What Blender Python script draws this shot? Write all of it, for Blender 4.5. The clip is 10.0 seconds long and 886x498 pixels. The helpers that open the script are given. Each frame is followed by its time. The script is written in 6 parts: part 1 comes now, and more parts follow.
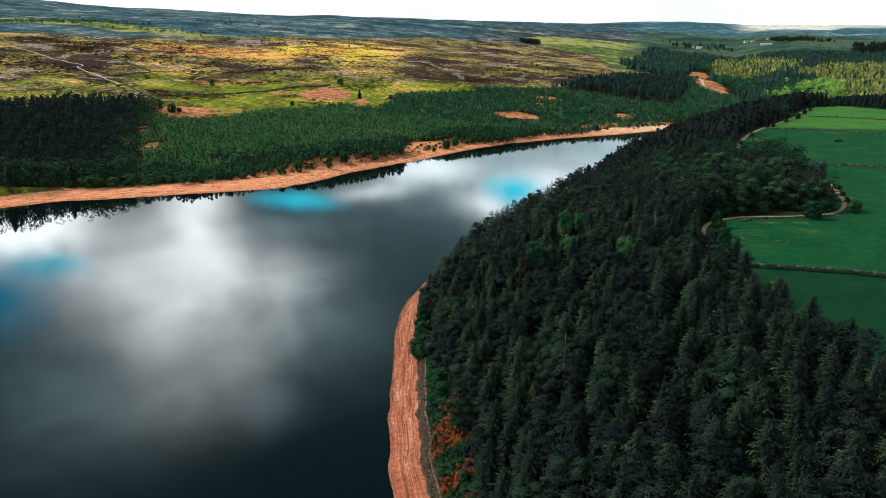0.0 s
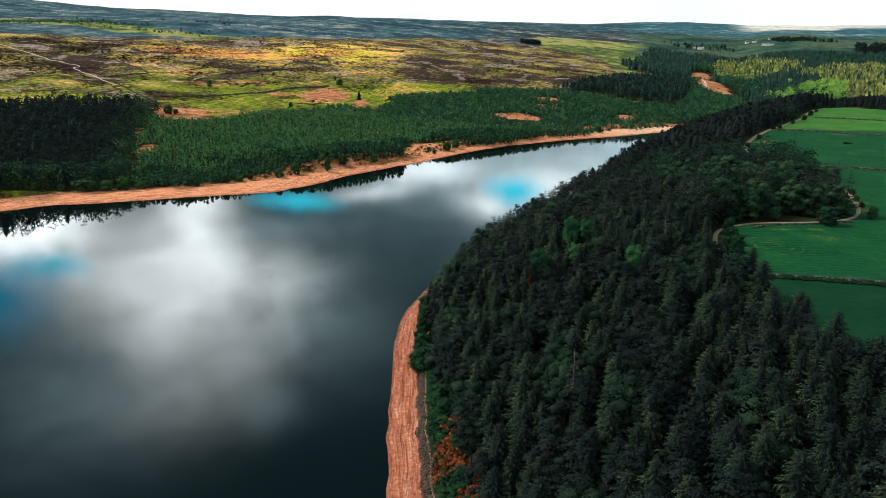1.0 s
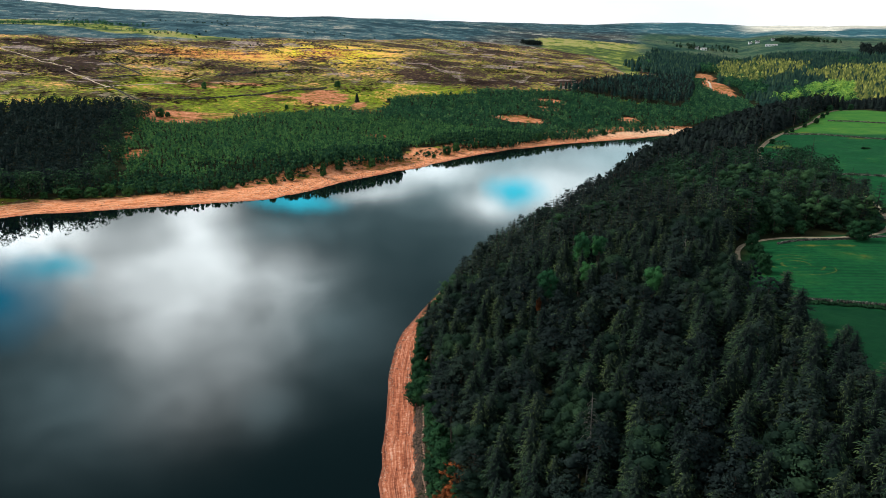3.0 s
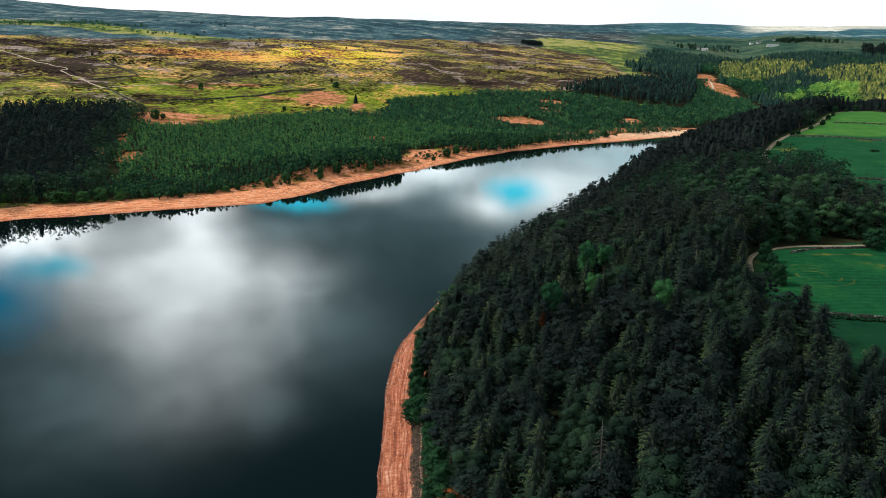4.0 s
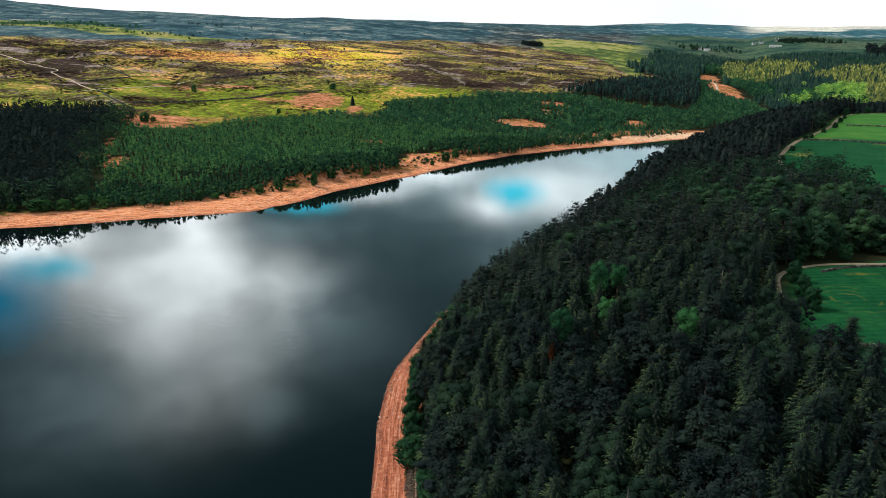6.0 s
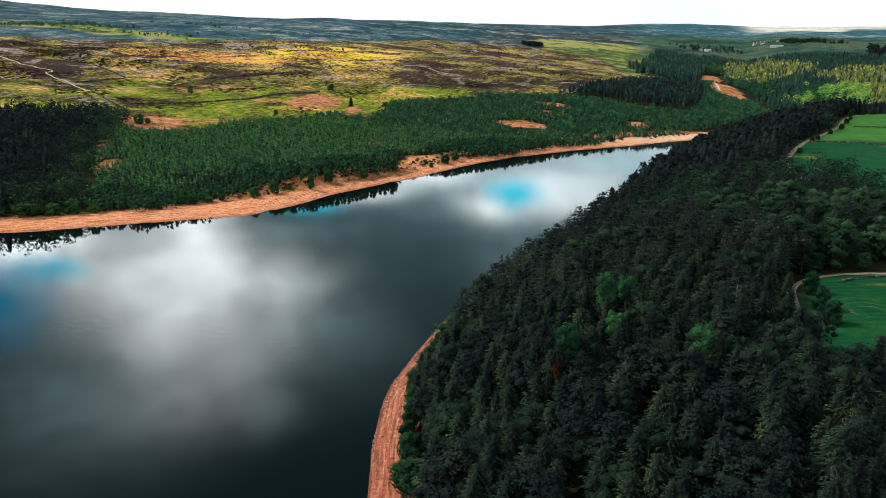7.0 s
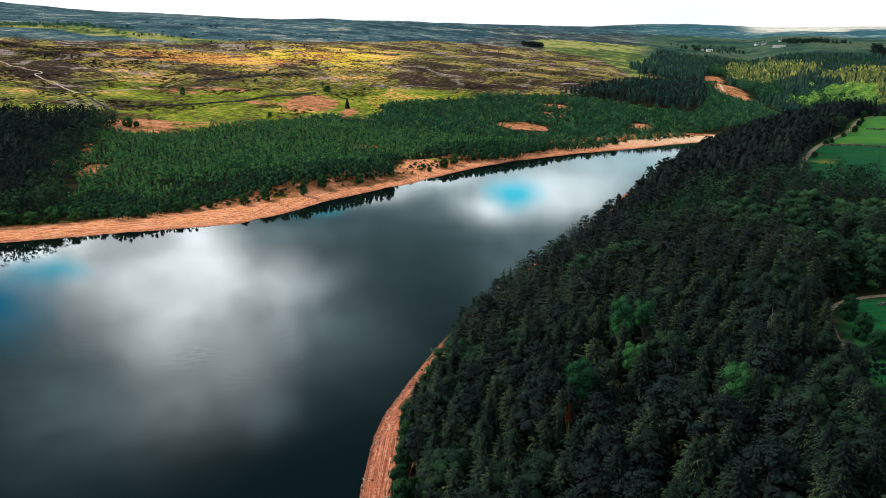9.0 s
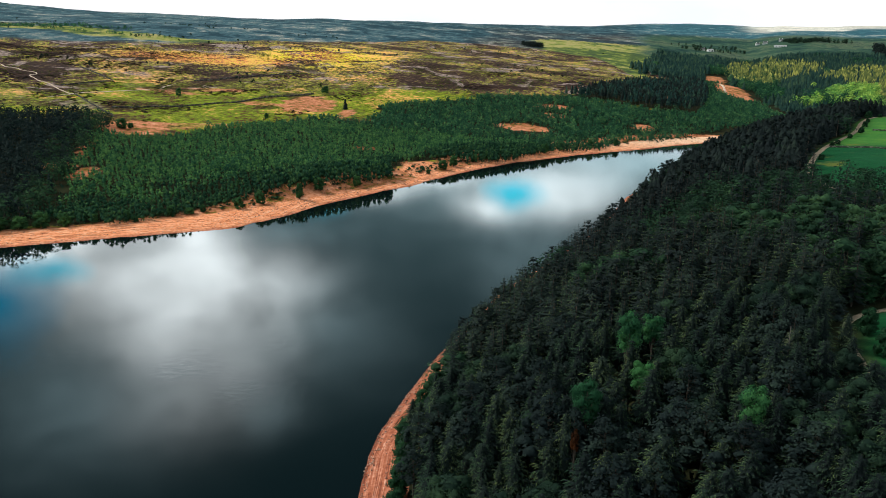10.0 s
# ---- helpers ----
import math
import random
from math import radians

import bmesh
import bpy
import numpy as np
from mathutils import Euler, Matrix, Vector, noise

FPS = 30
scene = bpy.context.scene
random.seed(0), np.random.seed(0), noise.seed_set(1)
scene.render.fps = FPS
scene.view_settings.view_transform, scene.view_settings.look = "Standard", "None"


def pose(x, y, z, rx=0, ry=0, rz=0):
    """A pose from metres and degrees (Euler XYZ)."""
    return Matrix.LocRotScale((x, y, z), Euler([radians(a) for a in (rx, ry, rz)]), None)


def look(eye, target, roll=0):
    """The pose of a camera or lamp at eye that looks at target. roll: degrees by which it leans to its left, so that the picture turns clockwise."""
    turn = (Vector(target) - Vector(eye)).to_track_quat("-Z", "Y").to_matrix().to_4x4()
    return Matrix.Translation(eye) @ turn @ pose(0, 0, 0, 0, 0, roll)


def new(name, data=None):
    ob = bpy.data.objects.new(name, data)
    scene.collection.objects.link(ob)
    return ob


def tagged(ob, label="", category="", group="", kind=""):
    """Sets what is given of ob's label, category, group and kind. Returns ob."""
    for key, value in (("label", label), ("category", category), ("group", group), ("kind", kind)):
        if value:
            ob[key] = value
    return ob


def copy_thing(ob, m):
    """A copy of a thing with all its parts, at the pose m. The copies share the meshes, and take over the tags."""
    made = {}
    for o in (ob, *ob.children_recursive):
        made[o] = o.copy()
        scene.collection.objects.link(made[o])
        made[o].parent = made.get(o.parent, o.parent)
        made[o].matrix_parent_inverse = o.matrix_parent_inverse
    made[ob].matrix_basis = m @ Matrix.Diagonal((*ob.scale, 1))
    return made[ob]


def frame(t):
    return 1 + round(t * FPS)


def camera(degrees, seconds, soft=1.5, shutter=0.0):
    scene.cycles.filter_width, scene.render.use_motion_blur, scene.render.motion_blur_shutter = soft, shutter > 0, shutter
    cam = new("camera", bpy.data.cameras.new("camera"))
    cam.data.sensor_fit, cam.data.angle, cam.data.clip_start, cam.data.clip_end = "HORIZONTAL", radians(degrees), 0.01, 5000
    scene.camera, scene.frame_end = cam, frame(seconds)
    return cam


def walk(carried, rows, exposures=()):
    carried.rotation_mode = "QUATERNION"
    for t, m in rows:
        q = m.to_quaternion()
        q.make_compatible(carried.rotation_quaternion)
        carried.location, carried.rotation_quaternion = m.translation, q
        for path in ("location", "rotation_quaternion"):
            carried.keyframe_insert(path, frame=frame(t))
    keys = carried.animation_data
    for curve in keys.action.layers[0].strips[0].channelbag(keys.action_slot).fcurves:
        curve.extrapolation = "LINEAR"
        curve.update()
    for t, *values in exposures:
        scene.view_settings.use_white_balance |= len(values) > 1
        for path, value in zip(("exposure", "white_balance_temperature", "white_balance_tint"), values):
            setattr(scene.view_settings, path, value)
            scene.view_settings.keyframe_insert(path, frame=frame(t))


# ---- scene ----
cam = camera(58.99, 10.0, 0.5)
PATH = [
    (0.0, look((2.677, -2.798, 100.701), (-3.024, 93.289, 73.592), 1.132)),
    (0.5, look((2.182, 2.507, 100.441), (-3.533, 98.606, 73.378), 1.120)),
    (1.0, look((1.775, 7.776, 100.271), (-3.956, 103.884, 73.243), 1.108)),
    (1.5, look((1.436, 13.027, 100.164), (-4.309, 109.141, 73.164), 1.098)),
    (2.0, look((1.152, 18.272, 100.095), (-4.608, 114.393, 73.118), 1.088)),
    (2.5, look((0.909, 23.525, 100.044), (-4.865, 119.650, 73.088), 1.078)),
    (4.0, look((0.314, 39.391, 99.846), (-5.487, 135.531, 72.951), 1.048)),
    (4.5, look((0.134, 44.725, 99.730), (-5.670, 140.871, 72.858), 1.037)),
    (5.0, look((-0.044, 50.078, 99.580), (-5.849, 146.232, 72.734), 1.025)),
    (5.5, look((-0.225, 55.446, 99.396), (-6.027, 151.608, 72.579), 1.012)),
    (7.0, look((-0.770, 71.529, 98.688), (-6.552, 167.719, 71.965), 0.967)),
    (7.5, look((-0.943, 76.835, 98.433), (-6.715, 173.034, 71.741), 0.948)),
    (8.0, look((-1.101, 82.081, 98.192), (-6.863, 178.288, 71.528), 0.928)),
    (8.5, look((-1.235, 87.245, 97.987), (-6.988, 183.459, 71.346), 0.906)),
    (9.0, look((-1.335, 92.300, 97.840), (-7.082, 188.519, 71.215), 0.881)),
    (9.5, look((-1.389, 97.218, 97.778), (-7.131, 193.438, 71.159), 0.853)),
    (10.0, look((-1.380, 101.965, 97.831), (-7.125, 198.184, 71.204), 0.823)),
]
walk(cam, PATH)

# ---- light ----
SUN_AZ, SUN_EL = -78.0, 44.0        # degrees from +y (clockwise) and above the horizon
CLEAR_SKY, DEEP_SKY = (0.02, 1.6, 2.15), (0.0, 0.6, 1.05)
DARK_CLOUD, SHADED_CLOUD, VEIL, LIT_CLOUD = (0.105, 0.225, 0.25), (0.035, 0.098, 0.115), (0.7, 1.0, 1.1), (0.93, 1.0, 1.02)
# broken cloud over the valley, degrees: bearing, elevation, half width, half height, brightness
BILLOWS_WEST = [
    (-19.7, 17.8, 5.5, 2.3, 3.21), (-26.9, 16.2, 3.8, 3.5, 2.07), (-33.2, 12.3, 3.5, 4.0, 4.22), (-24.4, 20.2, 3.2, 2.2, 2.18),
    (-18.7, 22.2, 3.2, 3.2, 1.42), (-22.9, 24.9, 4.3, 2.9, 1.19), (-30.2, 25.3, 7.1, 5.0, 0.68), (-13.9, 21.2, 5.5, 4.5, 0.58),
    (-21.4, 13.2, 2.7, 3.4, 2.9), (-17.1, 26.5, 1.7, 1.5, 0.6),
]
BILLOWS_NORTH = [
    (5.3, 11.0, 4.1, 1.9, 1.75), (-0.4, 12.5, 2.0, 0.9, 2.0), (11.5, 8.8, 5.8, 2.3, 0.75), (-0.9, 9.2, 9.0, 5.0, 0.63), (-4.3, 10.1, 3.9, 1.0, 2.1), (2.5, 16.5, 4.0, 4.0, 0.4), (-8.8, 11.4, 2.6, 0.5, 1.4), (-14.5, 14.0, 4.0, 0.8, 0.5), (-7.5, 20.5, 4.0, 4.0, 0.2),
]
# gaps of blue between them: bearing, elevation, half width, half height, softness
GAPS = [(-13.8, 12.1, 2.5, 0.5, 1.4), (2.3, 11.2, 1.9, 0.85, 1.3), (-31.8, 15.5, 1.5, 0.6, 1.8)]
DEEP_GAPS = [(-34.8, 17.2, 2.5, 2.0, 1.7)]
world = bpy.data.worlds.new("sky")
scene.world = world
world.use_nodes = True
wn, wl = world.node_tree.nodes, world.node_tree.links
wn.clear()
out = wn.new("ShaderNodeOutputWorld")
bg = wn.new("ShaderNodeBackground")
sky = wn.new("ShaderNodeTexSky")
sky.sky_type = "NISHITA"
sky.sun_disc = False
sky.sun_elevation, sky.sun_rotation = radians(SUN_EL), radians(SUN_AZ)
bg.inputs["Strength"].default_value = 1.0


def sky_math(op, x, y=None, z=None, clamp=False):
    m = wn.new("ShaderNodeMath")
    m.operation, m.use_clamp = op, clamp
    for k, v in enumerate((x, y, z)):
        if isinstance(v, (int, float)):
            m.inputs[k].default_value = v
        elif v is not None:
            wl.new(v, m.inputs[k])
    return m.outputs[0]


def sky_mix(fac, a, b):
    m = wn.new("ShaderNodeMix")
    m.data_type = "RGBA"
    wl.new(fac, m.inputs["Factor"])
    for k, v in ((6, a), (7, b)):
        if isinstance(v, tuple):
            m.inputs[k].default_value = (*v, 1)
        else:
            wl.new(v, m.inputs[k])
    return m.outputs[2]


way = wn.new("ShaderNodeTexCoord").outputs["Generated"]
swirl = wn.new("ShaderNodeTexNoise")
swirl.inputs["Scale"].default_value, swirl.inputs["Detail"].default_value = 5.0, 6.0
swirl.inputs["Roughness"].default_value = 0.55
wl.new(way, swirl.inputs["Vector"])
bend = wn.new("ShaderNodeVectorMath")
bend.operation = "MULTIPLY_ADD"
bend.inputs[1].default_value, bend.inputs[2].default_value = (0.11, 0.11, 0.07), (-0.055, -0.055, -0.035)
wl.new(swirl.outputs["Color"], bend.inputs[0])
bent = wn.new("ShaderNodeVectorMath")
wl.new(way, bent.inputs[0])
wl.new(bend.outputs[0], bent.inputs[1])
split = wn.new("ShaderNodeSeparateXYZ")
wl.new(bent.outputs[0], split.inputs[0])
azimuth = sky_math("ARCTAN2", split.outputs["X"], split.outputs["Y"])
height = split.outputs["Z"]


def cloud(az, el, wide, tall, soft=0.6):
    """1 inside one cloud bank (or gap), 0 outside it; degrees."""
    u = sky_math("DIVIDE", sky_math("SUBTRACT", azimuth, radians(az)), radians(wide))
    v = sky_math("DIVIDE", sky_math("SUBTRACT", height, math.sin(radians(el))), radians(tall))
    d = sky_math("SQRT", sky_math("ADD", sky_math("MULTIPLY", u, u), sky_math("MULTIPLY", v, v)))
    return sky_math("DIVIDE", sky_math("SUBTRACT", 1.0 + soft / 2, d), soft, clamp=True)


billow = wn.new("ShaderNodeTexNoise")
billow.inputs["Scale"].default_value, billow.inputs["Detail"].default_value = 3.2, 7.0
billow.inputs["Roughness"].default_value = 0.5
squash = wn.new("ShaderNodeVectorMath")
squash.operation = "MULTIPLY"
squash.inputs[1].default_value = (1.0, 1.0, 2.2)
wl.new(way, squash.inputs[0])
wl.new(squash.outputs[0], billow.inputs["Vector"])
clear = wn.new("ShaderNodeMix")
clear.data_type = "RGBA"
clear.inputs["Factor"].default_value = 0.97
wl.new(sky.outputs[0], clear.inputs[6])
clear.inputs[7].default_value = (*CLEAR_SKY, 1)
grey = wn.new("ShaderNodeValToRGB")
grey.color_ramp.elements[0].position, grey.color_ramp.elements[0].color = 0.32, (0.13, 0.18, 0.21, 1)
grey.color_ramp.elements[1].position, grey.color_ramp.elements[1].color = 0.75, (0.8, 0.9, 0.95, 1)
wl.new(billow.outputs["Fac"], grey.inputs["Fac"])
tone = grey.outputs["Color"]
rise = sky_math("DIVIDE", sky_math("SUBTRACT", height, 0.2), 0.08, clamp=True)
tone = sky_mix(rise, (1.3, 1.45, 1.56), tone)
puffs = wn.new("ShaderNodeTexNoise")
puffs.inputs["Scale"].default_value, puffs.inputs["Detail"].default_value, puffs.inputs["Distortion"].default_value = 9.0, 8.0, 0.6
puffs.inputs["Roughness"].default_value = 0.58
wl.new(squash.outputs[0], puffs.inputs["Vector"])
tone = sky_mix(cloud(-15, 39.5, 44, 11.5, 0.7), tone, DARK_CLOUD)
tone = sky_mix(cloud(30, 30, 20, 16, 0.8), tone, DARK_CLOUD)


def squared(v):
    return sky_math("MULTIPLY", v, v)


# the shaded deck over the reservoir, with lit billows below it
deck_u = sky_math("DIVIDE", sky_math("SUBTRACT", azimuth, radians(-13)), radians(35))
deck_v = sky_math("DIVIDE", sky_math("SUBTRACT", height, math.sin(radians(21))), 0.25)
deck = sky_math("ADD", squared(squared(deck_u)), squared(squared(deck_v)))
tone = sky_mix(sky_math("DIVIDE", sky_math("SUBTRACT", 1.2, deck), 0.5, clamp=True), tone, SHADED_CLOUD)
ragged_edge = sky_math("MULTIPLY_ADD", puffs.outputs["Fac"], 2.0, 0.0)
for az, el, wide, tall, shine in BILLOWS_WEST + BILLOWS_NORTH:
    u = sky_math("DIVIDE", sky_math("SUBTRACT", azimuth, radians(az)), radians(wide))
    v = sky_math("DIVIDE", sky_math("SUBTRACT", height, math.sin(radians(el))), radians(tall) * math.cos(radians(el)))
    glow = sky_math("EXPONENT", sky_math("MULTIPLY", sky_math("ADD", squared(u), squared(v)), -1.0))
    glow = sky_math("MULTIPLY", sky_math("MULTIPLY", glow, ragged_edge), shine)
    lit = wn.new("ShaderNodeVectorMath")
    lit.operation = "SCALE"
    lit.inputs[0].default_value = VEIL if shine < 1 else LIT_CLOUD
    wl.new(glow, lit.inputs["Scale"])
    total = wn.new("ShaderNodeVectorMath")
    wl.new(tone, total.inputs[0])
    wl.new(lit.outputs[0], total.inputs[1])
    tone = total.outputs[0]
for bank in GAPS:
    tone = sky_mix(cloud(*bank), tone, clear.outputs[2])
for bank in DEEP_GAPS:
    tone = sky_mix(cloud(*bank), tone, DEEP_SKY)
low = sky_math("DIVIDE", sky_math("SUBTRACT", split.outputs["Z"], 0.07), 0.08, clamp=True)
haze = wn.new("ShaderNodeValToRGB")
haze.color_ramp.elements[0].position, haze.color_ramp.elements[0].color = 0.35, (0.82, 0.89, 0.95, 1)
haze.color_ramp.elements[1].position, haze.color_ramp.elements[1].color = 0.6, (1.0, 1.0, 1.0, 1)
wl.new(billow.outputs["Fac"], haze.inputs["Fac"])
tone = sky_mix(low, haze.outputs["Color"], tone)
wl.new(tone, bg.inputs["Color"])
wl.new(bg.outputs[0], out.inputs["Surface"])

sun_data = bpy.data.lights.new("sun", "SUN")
sun_data.energy, sun_data.angle, sun_data.color = 2.85, radians(14), (1.0, 0.95, 0.87)
sun = new("sun", sun_data)
_az, _el = radians(SUN_AZ), radians(SUN_EL)
sun.matrix_world = look((0, 0, 0), (-math.sin(_az) * math.cos(_el), -math.cos(_az) * math.cos(_el), -math.sin(_el)))
scene.view_settings.exposure = 0.14


# ---- materials ----
def node_material(name):
    m = bpy.data.materials.new(name)
    m.use_nodes = True
    return m, m.node_tree.nodes, m.node_tree.links, m.node_tree.nodes["Principled BSDF"]


def noise_node(nodes, links, vector, scale, detail=4.0, rough=0.6, dist=0.0):
    n = nodes.new("ShaderNodeTexNoise")
    n.inputs["Scale"].default_value = scale
    n.inputs["Detail"].default_value = detail
    n.inputs["Roughness"].default_value = rough
    n.inputs["Distortion"].default_value = dist
    if vector is not None:
        links.new(vector, n.inputs["Vector"])
    return n.outputs["Fac"]


def ramp_node(nodes, links, fac, stops):
    r = nodes.new("ShaderNodeValToRGB")
    e = r.color_ramp.elements
    while len(e) < len(stops):
        e.new(0.5)
    for el, (p, c) in zip(e, stops):
        el.position, el.color = p, (*c, 1.0)
    links.new(fac, r.inputs["Fac"])
    return r.outputs["Color"]


def mix_node(nodes, links, fac, a, b):
    m = nodes.new("ShaderNodeMix")
    m.data_type = "RGBA"
    if isinstance(fac, float):
        m.inputs["Factor"].default_value = fac
    else:
        links.new(fac, m.inputs["Factor"])
    for sock, v in (("A", a), ("B", b)):
        s = [q for q in m.inputs if q.name == sock and q.type == "RGBA"][0]
        if isinstance(v, tuple):
            s.default_value = (*v, 1.0)
        else:
            links.new(v, s)
    return [q for q in m.outputs if q.type == "RGBA"][0]


def math_node(nodes, links, op, a, b=None, clamp=False):
    m = nodes.new("ShaderNodeMath")
    m.operation, m.use_clamp = op, clamp
    for k, v in enumerate((a, b)):
        if v is None:
            continue
        if isinstance(v, (int, float)):
            m.inputs[k].default_value = v
        else:
            links.new(v, m.inputs[k])
    return m.outputs[0]


def bump_node(nodes, links, height, strength, distance, bsdf):
    b = nodes.new("ShaderNodeBump")
    b.inputs["Strength"].default_value = strength
    b.inputs["Distance"].default_value = distance
    links.new(height, b.inputs["Height"])
    links.new(b.outputs[0], bsdf.inputs["Normal"])
    return b


def plain_variation(name, dark, light, scale, rough=0.9, bump=0.3, bump_dist=0.1):
    m, n, l, b = node_material(name)
    co = n.new("ShaderNodeTexCoord").outputs["Object"]
    f = noise_node(n, l, co, scale, 5.0, 0.65)
    l.new(ramp_node(n, l, f, [(0.3, dark), (0.7, light)]), b.inputs["Base Color"])
    b.inputs["Roughness"].default_value = rough
    b.inputs["Specular IOR Level"].default_value = 0.2
    bump_node(n, l, f, bump, bump_dist, b)
    return m


def foliage_material(name, dark, mid, light, scale=0.12):
    """Leaves and needles: colour drifts from tree to tree and from clump to clump."""
    m, n, l, b = node_material(name)
    co = n.new("ShaderNodeNewGeometry")
    big = noise_node(n, l, co.outputs["Position"], scale, 2.0, 0.5)
    isl = co.outputs["Random Per Island"]
    rnd = n.new("ShaderNodeObjectInfo").outputs["Random"]
    f = math_node(n, l, "MULTIPLY_ADD", isl, 0.3)
    f.node.inputs[2].default_value = -0.21
    f = math_node(n, l, "ADD", f, big)
    g = math_node(n, l, "MULTIPLY_ADD", rnd, 0.25)
    g.node.inputs[2].default_value = -0.05
    f = math_node(n, l, "ADD", f, g)
    tone = ramp_node(n, l, f, [(0.25, dark), (0.5, mid), (0.8, light)])
    l.new(tone, b.inputs["Base Color"])
    through_leaf = n.new("ShaderNodeBsdfTranslucent")
    l.new(tone, through_leaf.inputs["Color"])
    both = n.new("ShaderNodeMixShader")
    both.inputs["Fac"].default_value = 0.34
    l.new(b.outputs[0], both.inputs[1])
    l.new(through_leaf.outputs[0], both.inputs[2])
    l.new(both.outputs[0], n["Material Output"].inputs["Surface"])
    b.inputs["Roughness"].default_value = 0.75
    b.inputs["Specular IOR Level"].default_value = 0.05
    return m


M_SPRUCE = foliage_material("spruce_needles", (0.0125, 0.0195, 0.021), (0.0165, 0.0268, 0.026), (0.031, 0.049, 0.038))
M_TIP = foliage_material("spruce_tips", (0.0196, 0.0486, 0.03), (0.04, 0.085, 0.045), (0.12, 0.17, 0.06))
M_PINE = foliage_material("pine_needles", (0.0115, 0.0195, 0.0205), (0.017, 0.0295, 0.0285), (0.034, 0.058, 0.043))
M_PINE_WOOD = foliage_material("pine_wood_needles", (0.007, 0.015, 0.016), (0.011, 0.022, 0.0225), (0.026, 0.045, 0.038))
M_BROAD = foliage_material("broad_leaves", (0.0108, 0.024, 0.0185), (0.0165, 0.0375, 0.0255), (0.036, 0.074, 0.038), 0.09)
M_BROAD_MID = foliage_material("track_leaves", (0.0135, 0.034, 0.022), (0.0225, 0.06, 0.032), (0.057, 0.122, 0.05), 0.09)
M_YOUNG = foliage_material("birch_leaves", (0.0162, 0.0675, 0.0405), (0.0405, 0.1418, 0.0675), (0.162, 0.3375, 0.1013), 0.22)
M_YOUNG_SHORE = foliage_material("shore_birch_leaves", (0.0125, 0.048, 0.031), (0.028, 0.094, 0.048), (0.1, 0.21, 0.07), 0.22)
M_YOUNG_SLOPE = foliage_material("slope_birch_leaves", (0.022, 0.085, 0.05), (0.06, 0.18, 0.082), (0.24, 0.4, 0.125), 0.12)
M_BRIGHT = foliage_material("sycamore_leaves", (0.016, 0.068, 0.032), (0.027, 0.105, 0.046), (0.075, 0.225, 0.074))
# larch needles, gilded by sunlight put into the colour
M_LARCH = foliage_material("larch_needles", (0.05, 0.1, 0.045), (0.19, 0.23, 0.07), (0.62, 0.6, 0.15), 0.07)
# far copy of the spruce needles, haze put in as lighter teal
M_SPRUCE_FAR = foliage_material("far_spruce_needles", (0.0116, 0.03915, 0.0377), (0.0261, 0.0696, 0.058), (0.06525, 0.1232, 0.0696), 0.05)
# leaves of the sunlit stand: the sun is in their light green
M_SUNLIT_LEAF = foliage_material("sunlit_leaves", (0.06, 0.2, 0.055), (0.22, 0.46, 0.1), (0.55, 0.7, 0.14), 0.07)
# broad leaves at a distance, with haze mixed into the colour
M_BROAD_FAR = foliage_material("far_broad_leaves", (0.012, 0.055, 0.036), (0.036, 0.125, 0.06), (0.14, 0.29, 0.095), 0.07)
M_BUSH = foliage_material("bush_leaves", (0.0182, 0.0585, 0.0234), (0.039, 0.1105, 0.039), (0.078, 0.182, 0.052), 0.15)
M_EDGE = foliage_material("edge_leaves", (0.0104, 0.036, 0.0175), (0.0182, 0.064, 0.029), (0.0364, 0.105, 0.042), 0.3)
M_BRACKEN = foliage_material("dry_bracken", (0.06, 0.03, 0.012), (0.24, 0.066, 0.0216), (0.408, 0.144, 0.048), 0.8)
M_BARK = plain_variation("bark", (0.03, 0.025, 0.02), (0.09, 0.075, 0.06), 3.0)


def water_material():
    m, n, l, b = node_material("water")
    co = n.new("ShaderNodeNewGeometry").outputs["Position"]
    b.inputs["Base Color"].default_value = (0.002, 0.005, 0.006, 1)
    b.inputs["Roughness"].default_value = 0.045
    b.inputs["IOR"].default_value = 1.33
    # calm sheet with a few breeze-ruffled patches
    gust = None
    for px, py, size in ((-140, 311, 24), (-89, 314, 20), (-71, 336, 16), (-64, 300, 20)):
        near = n.new("ShaderNodeVectorMath")
        near.operation = "DISTANCE"
        near.inputs[1].default_value = (px, py, 0)
        l.new(co, near.inputs[0])
        k = math_node(n, l, "MULTIPLY_ADD", near.outputs["Value"], -1.0 / size, clamp=True)
        k.node.inputs[2].default_value = 1.0
        gust = k if gust is None else math_node(n, l, "MAXIMUM", gust, k)
    cats = math_node(n, l, "MULTIPLY_ADD", noise_node(n, l, co, 0.3, 4.0, 0.7), 4.0, clamp=True)
    cats.node.inputs[2].default_value = -1.7
    gust = math_node(n, l, "MULTIPLY", gust, cats)
    ripple = noise_node(n, l, co, 1.5, 2.0, 0.6)
    swell = noise_node(n, l, co, 0.12, 2.0, 0.5)
    amp = math_node(n, l, "MULTIPLY_ADD", gust, 0.026)
    amp.node.inputs[2].default_value = 0.0016
    h = math_node(n, l, "MULTIPLY", ripple, amp)
    h = math_node(n, l, "ADD", h, math_node(n, l, "MULTIPLY", swell, 0.003))
    bump_node(n, l, h, 1.0, 1.0, b)
    return m


M_WATER = water_material()


